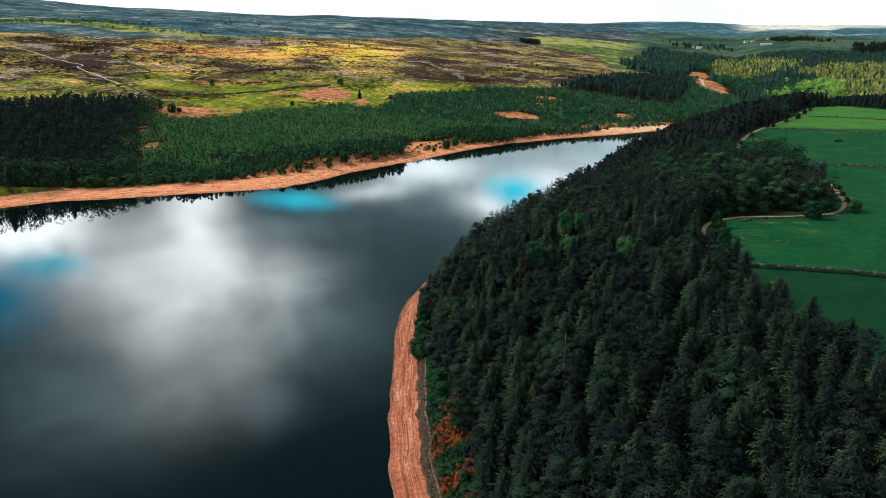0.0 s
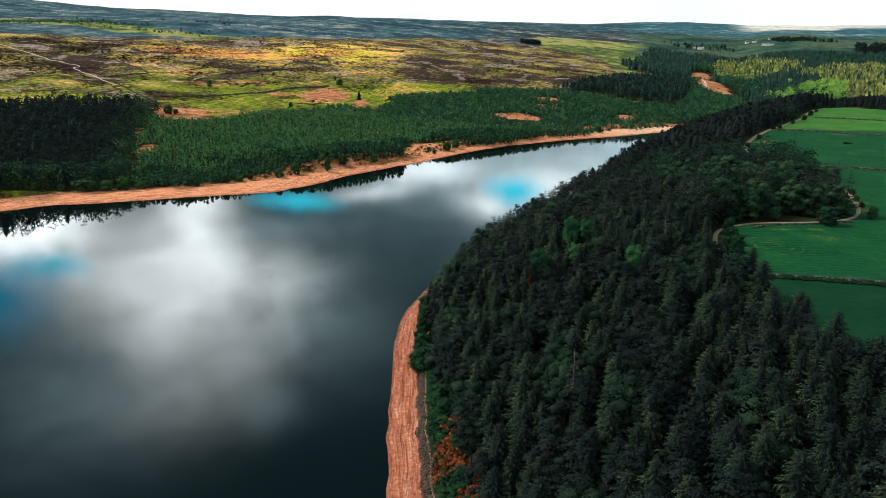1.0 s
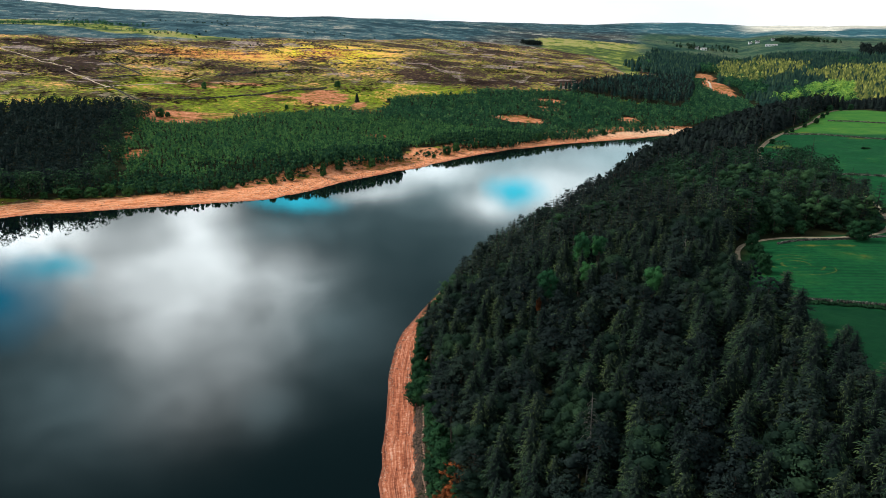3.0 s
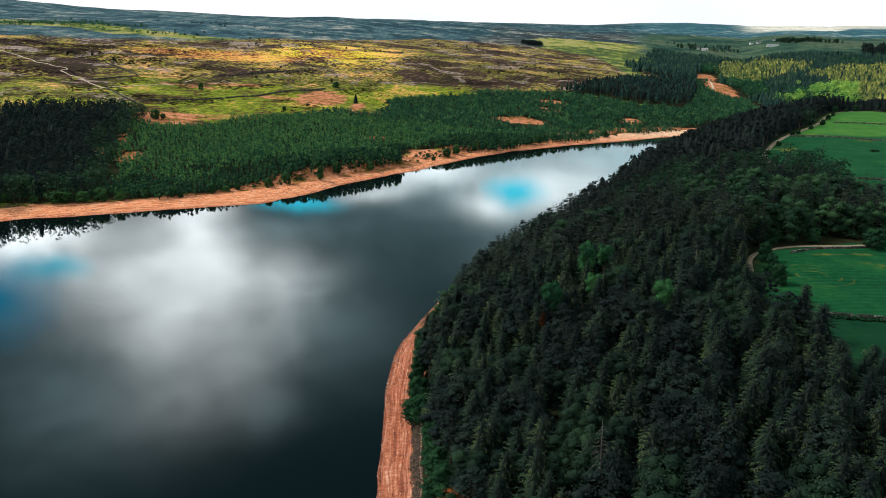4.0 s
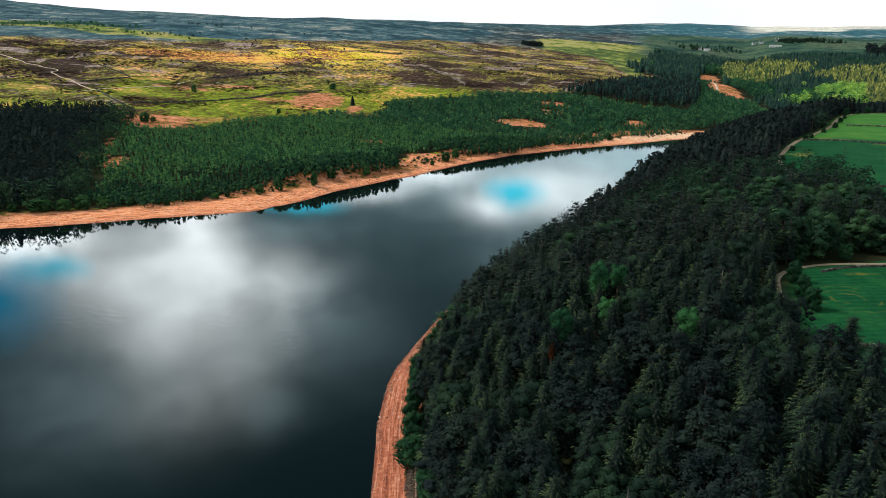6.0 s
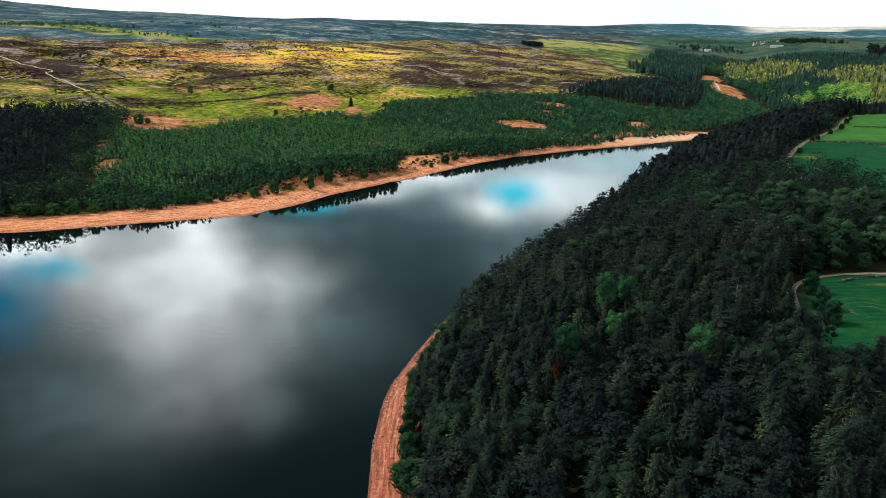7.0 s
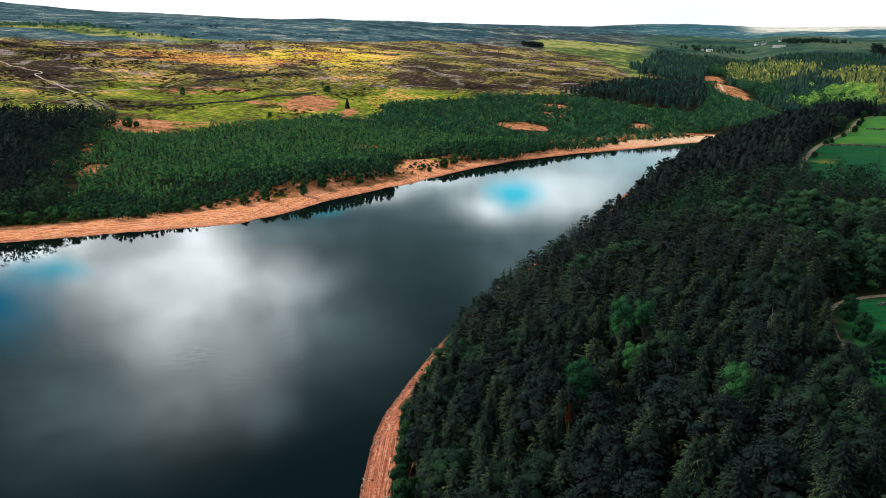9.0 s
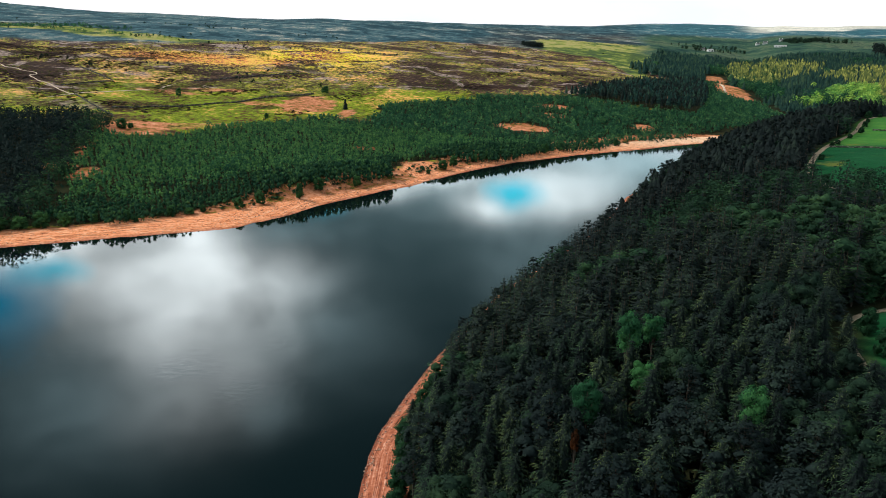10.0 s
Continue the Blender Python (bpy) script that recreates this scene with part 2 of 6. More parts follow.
def ground_material():
    m, n, l, b = node_material("ground")
    co = n.new("ShaderNodeNewGeometry").outputs["Position"]

    def attr(name):
        a = n.new("ShaderNodeAttribute")
        a.attribute_name = name
        return a.outputs["Fac"]

    def ragged(mask, noise, amount=0.8):
        """A mask with an edge broken up by noise."""
        k = math_node(n, l, "MULTIPLY_ADD", noise, amount)
        k.node.inputs[2].default_value = -amount / 2
        k = math_node(n, l, "ADD", k, mask)
        k = math_node(n, l, "MULTIPLY_ADD", k, 3.0, clamp=True)
        k.node.inputs[2].default_value = -1.0
        return k

    fine = noise_node(n, l, co, 0.9, 6.0, 0.7)
    mid = noise_node(n, l, co, 0.07, 6.0, 0.68)
    wide = noise_node(n, l, co, 0.006, 4.0, 0.55)
    # moor: tussock grass, bracken, heather and burnt strips
    mp = n.new("ShaderNodeMapping")
    mp.inputs["Scale"].default_value = (0.66, 0.62, 0.5)
    l.new(co, mp.inputs["Vector"])
    patch = noise_node(n, l, mp.outputs[0], 0.022, 7.0, 0.66, 0.5)
    strip = noise_node(n, l, mp.outputs[0], 0.03, 3.0, 0.55, 1.0)
    tuss = noise_node(n, l, mp.outputs[0], 0.3, 6.0, 0.72)
    patch = math_node(n, l, "ADD", math_node(n, l, "MULTIPLY", patch, 0.5), math_node(n, l, "MULTIPLY", tuss, 0.5))
    # plots of burnt and regrown heather, with ragged edges
    def plots(scale, size):
        warp = n.new("ShaderNodeVectorMath")
        warp.operation = "MULTIPLY_ADD"
        warp.inputs[1].default_value, warp.inputs[2].default_value = (size, size, size), (-size / 2, -size / 2, 0)
        drift = n.new("ShaderNodeTexNoise")
        drift.inputs["Scale"].default_value, drift.inputs["Detail"].default_value = 0.05, 5.0
        l.new(co, drift.inputs["Vector"])
        l.new(drift.outputs["Color"], warp.inputs[0])
        shift = n.new("ShaderNodeVectorMath")
        l.new(co, shift.inputs[0])
        l.new(warp.outputs[0], shift.inputs[1])
        turn = n.new("ShaderNodeMapping")
        turn.inputs["Scale"].default_value, turn.inputs["Rotation"].default_value = (0.6, 1.2, 0.3), (0, 0, 0.1)
        l.new(shift.outputs[0], turn.inputs["Vector"])
        cell = n.new("ShaderNodeTexVoronoi")
        cell.inputs["Scale"].default_value = scale
        l.new(turn.outputs[0], cell.inputs["Vector"])
        tone = n.new("ShaderNodeSeparateColor")
        l.new(cell.outputs["Color"], tone.inputs[0])
        k = math_node(n, l, "MULTIPLY_ADD", tone.outputs[0], 0.17)
        k.node.inputs[2].default_value = -0.085
        return k
    patch = math_node(n, l, "MULTIPLY_ADD", patch, 2.5)
    patch.node.inputs[2].default_value = -0.765
    patch = math_node(n, l, "ADD", patch, plots(0.024, 45.0))
    grass = ramp_node(n, l, patch, [(0.29, (0.03, 0.02, 0.01)), (0.36, (0.11, 0.052, 0.02)), (0.40, (0.07, 0.09, 0.01)), (0.48, (0.1, 0.13, 0.01)), (0.56, (0.14, 0.175, 0.012)), (0.62, (0.2, 0.235, 0.018)), (0.67, (0.26, 0.13, 0.04))])
    heather = ramp_node(n, l, patch, [(0.38, (0.024, 0.014, 0.011)), (0.46, (0.06, 0.034, 0.023)), (0.54, (0.105, 0.06, 0.04)), (0.552, (0.115, 0.14, 0.01)), (0.605, (0.25, 0.265, 0.014)), (0.63, (0.12, 0.065, 0.03)), (0.68, (0.24, 0.14, 0.09))])
    burnt = ramp_node(n, l, tuss, [(0.40, (0.085, 0.062, 0.056)), (0.50, (0.175, 0.13, 0.115)), (0.60, (0.32, 0.24, 0.205))])
    # sunlit patch on the moor, painted in yellow and orange
    painted_sun = ramp_node(n, l, patch, [(0.37, (0.16, 0.06, 0.022)), (0.42, (0.6, 0.22, 0.075)), (0.45, (0.6, 0.25, 0.08)), (0.48, (0.36, 0.35, 0.012)), (0.54, (0.6, 0.55, 0.012)), (0.62, (0.6, 0.31, 0.09))])
    hmask = ragged(attr("heather"), wide, 2.2)
    moor = mix_node(n, l, hmask, grass, heather)
    bm_ = math_node(n, l, "MULTIPLY_ADD", strip, 26.0, clamp=True)
    bm_.node.inputs[2].default_value = -14.8
    moor = mix_node(n, l, math_node(n, l, "MULTIPLY", bm_, hmask), moor, burnt)
    # orange flank of that painted sunlight
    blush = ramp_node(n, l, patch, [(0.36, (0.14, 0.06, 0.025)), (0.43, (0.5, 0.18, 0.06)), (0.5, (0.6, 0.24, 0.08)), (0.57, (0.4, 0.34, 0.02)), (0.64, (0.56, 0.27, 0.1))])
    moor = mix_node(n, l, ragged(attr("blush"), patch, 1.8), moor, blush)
    moor = mix_node(n, l, ragged(attr("bright"), patch, 2.2), moor, painted_sun)
    wood = ramp_node(n, l, mid, [(0.35, (0.012, 0.014, 0.008)), (0.52, (0.022, 0.026, 0.011)), (0.68, (0.04, 0.03, 0.014))])
    # sand: terraces left by the falling water
    lines = n.new("ShaderNodeTexNoise")
    lines.noise_dimensions = "2D"
    lines.inputs["Scale"].default_value = 1.0
    lines.inputs["Detail"].default_value, lines.inputs["Roughness"].default_value = 5.0, 0.7
    cv = n.new("ShaderNodeCombineXYZ")
    l.new(math_node(n, l, "MULTIPLY", attr("shore"), 40.0), cv.inputs["X"])
    sep = n.new("ShaderNodeSeparateXYZ")
    l.new(co, sep.inputs[0])
    along = math_node(n, l, "ADD", sep.outputs["Y"], sep.outputs["X"])
    l.new(math_node(n, l, "MULTIPLY", along, 0.07), cv.inputs["Y"])
    l.new(cv.outputs[0], lines.inputs["Vector"])
    tier = lines.outputs["Fac"]
    sandmix = math_node(n, l, "MULTIPLY_ADD", fine, 0.5)
    l.new(math_node(n, l, "MULTIPLY", tier, 0.52), sandmix.node.inputs[2])
    sand = ramp_node(n, l, sandmix, [(0.37, (0.13, 0.038, 0.022)), (0.44, (0.30, 0.09, 0.05)), (0.53, (0.45, 0.145, 0.077)), (0.585, (0.54, 0.2, 0.115)), (0.64, (0.68, 0.38, 0.27))])
    # dry sand of the far beach, with sunlight painted in as paler tones
    dry_sunlit_sand = ramp_node(n, l, sandmix, [(0.38, (0.28, 0.075, 0.036)), (0.45, (0.68, 0.23, 0.1)), (0.52, (0.92, 0.34, 0.15)), (0.6, (0.95, 0.52, 0.32))])
    sand = mix_node(n, l, attr("dry"), sand, dry_sunlit_sand)
    strand = n.new("ShaderNodeTexNoise")
    strand.noise_dimensions = "2D"
    strand.inputs["Scale"].default_value, strand.inputs["Detail"].default_value, strand.inputs["Distortion"].default_value = 1.0, 4.0, 1.0
    cw = n.new("ShaderNodeCombineXYZ")
    l.new(math_node(n, l, "MULTIPLY", attr("shore"), 84.0), cw.inputs["X"])
    l.new(math_node(n, l, "MULTIPLY", along, 0.04), cw.inputs["Y"])
    l.new(cw.outputs[0], strand.inputs["Vector"])
    pale_line = math_node(n, l, "MULTIPLY_ADD", strand.outputs["Fac"], 14.0, clamp=True)
    pale_line.node.inputs[2].default_value = -8.2
    sand = mix_node(n, l, math_node(n, l, "MULTIPLY", pale_line, math_node(n, l, "MULTIPLY", fine, 0.75)), sand, (0.74, 0.38, 0.26))
    dark_line = math_node(n, l, "MULTIPLY_ADD", strand.outputs["Fac"], -14.0, clamp=True)
    dark_line.node.inputs[2].default_value = 5.9
    sand = mix_node(n, l, math_node(n, l, "MULTIPLY", dark_line, 0.6), sand, (0.16, 0.05, 0.03))
    # head of the far beach: stronger light painted in, nearly white
    sand = mix_node(n, l, attr("bleached"), sand, ramp_node(n, l, sandmix, [(0.38, (0.5, 0.24, 0.14)), (0.5, (0.92, 0.57, 0.36)), (0.62, (0.95, 0.7, 0.5))]))
    wet = math_node(n, l, "MULTIPLY_ADD", attr("shore"), -55.0, clamp=True)
    wet.node.inputs[2].default_value = 1.1
    sand = mix_node(n, l, math_node(n, l, "MULTIPLY", wet, 0.75), sand, (0.12, 0.04, 0.026))
    bare = ramp_node(n, l, math_node(n, l, "ADD", math_node(n, l, "MULTIPLY", tuss, 0.6), math_node(n, l, "MULTIPLY", mid, 0.4)), [(0.38, (0.06, 0.075, 0.014)), (0.44, (0.17, 0.12, 0.025)), (0.48, (0.42, 0.15, 0.065)), (0.54, (0.58, 0.225, 0.115)), (0.62, (0.7, 0.34, 0.2))])
    field = ramp_node(n, l, mid, [(0.3, (0.004, 0.045, 0.018)), (0.5, (0.007, 0.07, 0.026)), (0.62, (0.016, 0.096, 0.029)), (0.72, (0.034, 0.115, 0.03))])
    mown = n.new("ShaderNodeTexWave")
    mown.inputs["Scale"].default_value, mown.inputs["Distortion"].default_value = 0.12, 3.0
    mown.inputs["Detail"].default_value = 3.0
    mown.bands_direction = "Y"
    l.new(co, mown.inputs["Vector"])
    field = mix_node(n, l, math_node(n, l, "MULTIPLY", mown.outputs["Fac"], 0.5), field, (0.013, 0.11, 0.03))
    turf = noise_node(n, l, co, 0.45, 5.0, 0.75)
    tm = math_node(n, l, "MULTIPLY_ADD", turf, 4.0, clamp=True)
    tm.node.inputs[2].default_value = -1.6
    field = mix_node(n, l, math_node(n, l, "MULTIPLY", tm, 0.6), field, (0.004, 0.04, 0.016))
    dry = noise_node(n, l, co, 0.035, 5.0, 0.7, 1.2)
    dm = math_node(n, l, "MULTIPLY_ADD", dry, 8.0, clamp=True)
    dm.node.inputs[2].default_value = -5.2
    field = mix_node(n, l, dm, field, (0.12, 0.13, 0.025))
    far_map = n.new("ShaderNodeMapping")
    far_map.inputs["Scale"].default_value = (0.6, 0.42, 0.6)
    l.new(co, far_map.inputs["Vector"])
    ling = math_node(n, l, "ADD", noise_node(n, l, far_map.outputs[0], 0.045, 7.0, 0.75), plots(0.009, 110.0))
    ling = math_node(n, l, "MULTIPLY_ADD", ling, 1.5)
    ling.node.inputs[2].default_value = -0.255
    # distance haze painted into the hill colours as blue
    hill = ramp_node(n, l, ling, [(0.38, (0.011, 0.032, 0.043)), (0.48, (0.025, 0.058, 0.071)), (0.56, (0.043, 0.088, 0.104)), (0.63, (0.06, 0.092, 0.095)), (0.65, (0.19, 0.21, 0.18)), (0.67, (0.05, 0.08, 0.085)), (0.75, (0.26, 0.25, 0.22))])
    ling_brown = ramp_node(n, l, ling, [(0.38, (0.02, 0.018, 0.018)), (0.47, (0.05, 0.045, 0.042)), (0.55, (0.075, 0.07, 0.06)), (0.6, (0.07, 0.085, 0.045)), (0.65, (0.22, 0.2, 0.19)), (0.68, (0.06, 0.06, 0.055)), (0.75, (0.34, 0.3, 0.28))])
    hill = mix_node(n, l, ragged(attr("brown_hill"), wide, 0.8), hill, ling_brown)
    slope = ramp_node(n, l, ling, [(0.40, (0.045, 0.07, 0.022)), (0.46, (0.085, 0.115, 0.026)), (0.54, (0.16, 0.18, 0.036)), (0.62, (0.24, 0.21, 0.08))])
    hill = mix_node(n, l, ragged(attr("gully"), ling, 1.4), hill, slope)
    # pasture greens carry a teal tint for painted haze
    pasture = ramp_node(n, l, math_node(n, l, "ADD", math_node(n, l, "MULTIPLY", wide, 0.6), math_node(n, l, "MULTIPLY", ling, 0.4)), [(0.4, (0.014, 0.045, 0.038)), (0.47, (0.03, 0.07, 0.05)), (0.53, (0.05, 0.1, 0.06)), (0.58, (0.1, 0.13, 0.075)), (0.62, (0.035, 0.065, 0.05))])
    # moor colour scaled up, stronger sun put into it
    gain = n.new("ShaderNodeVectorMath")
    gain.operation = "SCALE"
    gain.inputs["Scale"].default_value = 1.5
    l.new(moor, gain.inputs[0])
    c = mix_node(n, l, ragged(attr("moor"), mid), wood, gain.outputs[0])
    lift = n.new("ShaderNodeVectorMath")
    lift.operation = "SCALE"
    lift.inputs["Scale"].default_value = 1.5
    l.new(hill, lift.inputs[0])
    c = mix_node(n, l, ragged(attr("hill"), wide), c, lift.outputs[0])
    c = mix_node(n, l, ragged(attr("pasture"), wide), c, pasture)
    # far moor band: haze laid over it as teal colour
    c = mix_node(n, l, attr("blue_haze"), c, ramp_node(n, l, ling, [(0.4, (0.03, 0.1, 0.13)), (0.58, (0.05, 0.15, 0.18)), (0.74, (0.3, 0.34, 0.32))]))
    # farthest ridge washed out: haze and sunlight painted into its colour
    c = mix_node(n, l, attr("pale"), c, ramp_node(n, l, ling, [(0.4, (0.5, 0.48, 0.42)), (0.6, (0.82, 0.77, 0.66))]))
    # top field: sun through a cloud gap painted as brighter yellow-green
    field = mix_node(n, l, attr("sunlit_top"), field, ramp_node(n, l, mid, [(0.35, (0.035, 0.16, 0.03)), (0.65, (0.09, 0.22, 0.035))]))
    field = mix_node(n, l, attr("deep"), field, ramp_node(n, l, math_node(n, l, "MULTIPLY", turf, mid), [(0.15, (0.003, 0.028, 0.013)), (0.4, (0.008, 0.05, 0.02))]))
    field = mix_node(n, l, math_node(n, l, "MULTIPLY", ragged(attr("worn"), mid, 2.2), math_node(n, l, "MULTIPLY", fine, 1.3)), field, (0.16, 0.15, 0.028))
    broken = math_node(n, l, "MULTIPLY_ADD", noise_node(n, l, co, 0.12, 3.0, 0.6), 7.0, clamp=True)
    broken.node.inputs[2].default_value = -3.3
    flat = n.new("ShaderNodeVectorMath")
    flat.operation = "MULTIPLY"
    flat.inputs[1].default_value = (1, 1, 0)
    l.new(co, flat.inputs[0])
    away = n.new("ShaderNodeVectorMath")
    away.operation = "DISTANCE"
    away.inputs[1].default_value = (90, 254, 0)
    l.new(flat.outputs[0], away.inputs[0])
    ring = math_node(n, l, "ADD", away.outputs["Value"], math_node(n, l, "MULTIPLY", mid, 9.0))
    ring = math_node(n, l, "MULTIPLY_ADD", ring, 0.05)
    ring.node.inputs[2].default_value = -0.1
    ring = ramp_node(n, l, ring, [(0.27, (0, 0, 0)), (0.30, (1, 1, 1)), (0.33, (0, 0, 0)), (0.43, (0, 0, 0)), (0.455, (0.9, 0.9, 0.9)), (0.48, (0, 0, 0)), (0.6, (0, 0, 0)), (0.62, (0.6, 0.6, 0.6)), (0.64, (0, 0, 0))])
    field = mix_node(n, l, math_node(n, l, "MULTIPLY", math_node(n, l, "MULTIPLY", ring, broken), 0.6), field, (0.17, 0.16, 0.03))
    c = mix_node(n, l, attr("field"), c, field)
    c = mix_node(n, l, ragged(attr("bare"), mid, 1.2), c, bare)
    c = mix_node(n, l, ragged(attr("sand"), fine, 0.5), c, sand)
    l.new(c, b.inputs["Base Color"])
    b.inputs["Roughness"].default_value = 0.95
    b.inputs["Specular IOR Level"].default_value = 0.04
    hsum = math_node(n, l, "ADD", math_node(n, l, "MULTIPLY", fine, 0.5), math_node(n, l, "MULTIPLY", mid, 1.5))
    hsum = math_node(n, l, "ADD", hsum, math_node(n, l, "MULTIPLY", tier, 0.5))
    bump_node(n, l, hsum, 0.7, 0.6, b)
    return m


M_GROUND = ground_material()

# ---- plan of the valley ----
SHORE_W = np.array([(-620, -900), (-520, -200), (-400, 180), (-330, 340), (-267, 405), (-247, 425), (-219, 437), (-191, 452), (-161, 467),
                    (-132, 482), (-114, 509), (-96, 548), (-68, 590), (-54, 607), (-30, 650), (-7, 686), (18, 716), (74, 766),
                    (135, 809), (169, 838), (215, 868), (262, 884)], float)
SHORE_E = np.array([(60, -900), (10, -100), (-2, 0), (-8, 80), (-13.6, 135), (-16.4, 149.4), (-18.3, 157), (-19.4, 163), (-19.6, 169), (-21.4, 180), (-22.5, 185), (-22.6, 192), (-23.9, 200),
                    (-24.2, 207), (-25.0, 216), (-26.3, 229), (-27.8, 242), (-28.2, 254), (-28.5, 268), (-27.2, 281), (-24.8, 292), (-21.6, 307), (-16.4, 329), (-8, 354), (4, 395), (26, 440),
                    (54, 500), (84, 590), (112, 645), (162, 750), (215, 830), (262, 878)], float)
AXIS = np.array([(262, 881), (330, 970), (385, 1100), (430, 1300), (470, 1600), (640, 2200), (900, 3000), (1300, 4300), (1500, 5400)], float)


def chain_distance(x, y, chain):
    d = np.full(np.shape(x), 1e9)
    for (ax, ay), (bx, by) in zip(chain[:-1], chain[1:]):
        ux, uy = bx - ax, by - ay
        t = np.clip(((x - ax) * ux + (y - ay) * uy) / (ux * ux + uy * uy), 0, 1)
        d = np.minimum(d, np.hypot(x - ax - t * ux, y - ay - t * uy))
    return d


CHAIN_W, CHAIN_E = np.vstack([SHORE_W, AXIS[1:]]), np.vstack([SHORE_E, AXIS[1:]])


def smooth(a, b, v):
    t = np.clip((v - a) / (b - a), 0, 1)
    return t * t * (3 - 2 * t)


def waves(x, y, wavelength, seed, octaves=4):
    """Rolling relief, about -1 to 1."""
    r = np.random.RandomState(seed)
    h = np.zeros(np.shape(x))
    amp, k = 1.0, 2 * math.pi / wavelength
    for _ in range(octaves):
        for _ in range(4):
            a, p = r.uniform(0, 2 * math.pi, 2)
            h = h + amp * 0.35 * np.sin(k * (x * math.cos(a) + y * math.sin(a)) * r.uniform(0.7, 1.3) + p)
        amp *= 0.5
        k *= 2.1
    return h


def land(x, y):
    """Height of the ground, and the plan's side and distance from the water: side -1 west, 0 water, 1 east."""
    x, y = np.asarray(x, float), np.asarray(y, float)
    xw, xe = np.interp(y, CHAIN_W[:, 1], CHAIN_W[:, 0]), np.interp(y, CHAIN_E[:, 1], CHAIN_E[:, 0])
    west, east = x < xw, x > xe
    dw, de = chain_distance(x, y, CHAIN_W), chain_distance(x, y, CHAIN_E)
    pw = np.interp(dw, [0, 6, 16, 30, 100, 250, 370, 600, 1000, 1200, 1600, 2200], [0, 0.8, 2.4, 4, 11, 26, 34, 52, 82, 86, 80, 92])
    pw = pw + 3.6 * smooth(13, 32, dw) * (1 - smooth(50, 125, dw)) * np.interp(y, [300, 435, 460, 530, 560, 610, 635, 680, 720, 750, 800, 880, 920], [1.1, 1, -0.4, -0.3, 1, 1, 0.2, 0.2, 0.7, 0.1, -0.4, -0.4, 0])
    pe = np.interp(de, [0, 7.4, 8.0, 11.5, 13, 20, 40, 70, 100, 130, 250, 400, 700, 1500], [0, 1.3, 1.5, 3.8, 4.4, 7.5, 17, 27, 34, 36.5, 40, 44, 50, 66])
    pe = pe * np.interp(y, [800, 900, 1020, 1500, 2400], [1, 0.8, 0.43, 0.45, 0.7])
    base = np.interp(y, [880, 1100, 1400, 2000, 3000], [0, 7, 13, 28, 55])
    depth = np.minimum(dw, de)
    h = np.where(west, pw, np.where(east, pe, -0.25 * np.minimum(depth, 20)))
    d = np.where(west, dw, np.where(east, de, -depth))
    h = h + np.where(west | east, base, 0)
    h = h + (west | east) * (1 - smooth(4, 12, d)) * np.where(east, 0.06 * waves(x, y, 24, 71, 3), 0.2 * waves(x, y, 36, 72, 2))
    rough = smooth(20, 200, d)
    h = h + rough * (1.2 * waves(x, y, 170, 3) + smooth(300, 1200, d) * 4.5 * waves(x, y, 620, 5))
    h = h + 9 * np.exp(-((x - 338) / 42) ** 2 - ((y - 1290) / 60) ** 2)
    far = np.hypot(x, y)
    az = np.degrees(np.arctan2(x, np.maximum(y, 1.0)))
    ridge = np.interp(az, [-60, -34, -24, -15, -4, 9, 20, 32, 60], [220, 194, 150, 132, 126, 137, 146, 141, 150])
    ridge = ridge + 9 * waves(x, y, 900, 8, 3)
    h = h + (ridge - h) * smooth(1700, 3900, far) * (y > -300)
    return h, np.where(west, -1, np.where(east, 1, 0)), d


def axis_steps(parts):
    v = [parts[0][0]]
    for a, b, s in parts:
        n = max(1, round((b - a) / s))
        v += [a + (b - a) * (k + 1) / n for k in range(n)]
    return np.array(v)


def grid_mesh(name, xs, ys, z, material):
    nx, ny = len(xs), len(ys)
    X, Y = np.meshgrid(xs, ys)
    co = np.stack([X, Y, z], -1).reshape(-1, 3)
    i = (np.arange(ny - 1)[:, None] * nx + np.arange(nx - 1)[None]).ravel()
    quads = np.stack([i, i + 1, i + nx + 1, i + nx], 1)
    me = bpy.data.meshes.new(name)
    me.vertices.add(len(co))
    me.vertices.foreach_set("co", co.ravel())
    me.loops.add(quads.size)
    me.loops.foreach_set("vertex_index", quads.ravel().astype(np.int32))
    me.polygons.add(len(quads))
    me.polygons.foreach_set("loop_start", np.arange(0, quads.size, 4, dtype=np.int32))
    me.polygons.foreach_set("use_smooth", np.ones(len(quads), bool))
    me.update()
    me.materials.append(material)
    return me


def inside(x, y, poly):
    poly = np.asarray(poly, float)
    hit = np.zeros(np.shape(x), bool)
    for (ax, ay), (bx, by) in zip(poly, np.roll(poly, -1, 0)):
        if ay != by:
            hit ^= ((ay > y) != (by > y)) & (x < (bx - ax) * (y - ay) / (by - ay) + ax)
    return hit


TRACK = np.array([(73.5, 247), (74, 250), (76, 262), (80, 275), (86, 281), (97, 285), (117, 284.5), (132, 292.5), (142, 307), (149, 327), (156, 359)], float)
TRACK_UP = np.array([(146, 440), (150, 480), (165, 520), (191, 572), (218, 617), (243, 651), (260, 682), (281, 726), (299, 757), (315, 778), (341, 801), (365, 806), (420, 770)], float)
PATH_MOOR = np.array([(-396, 826), (-416, 844), (-435, 866), (-452, 884), (-466, 892), (-477, 906), (-494, 922), (-491, 936), (-500, 946), (-515, 946), (-526, 957), (-540, 957), (-553, 972), (-571, 984), (-600, 1012), (-640, 1038), (-700, 1080)], float)


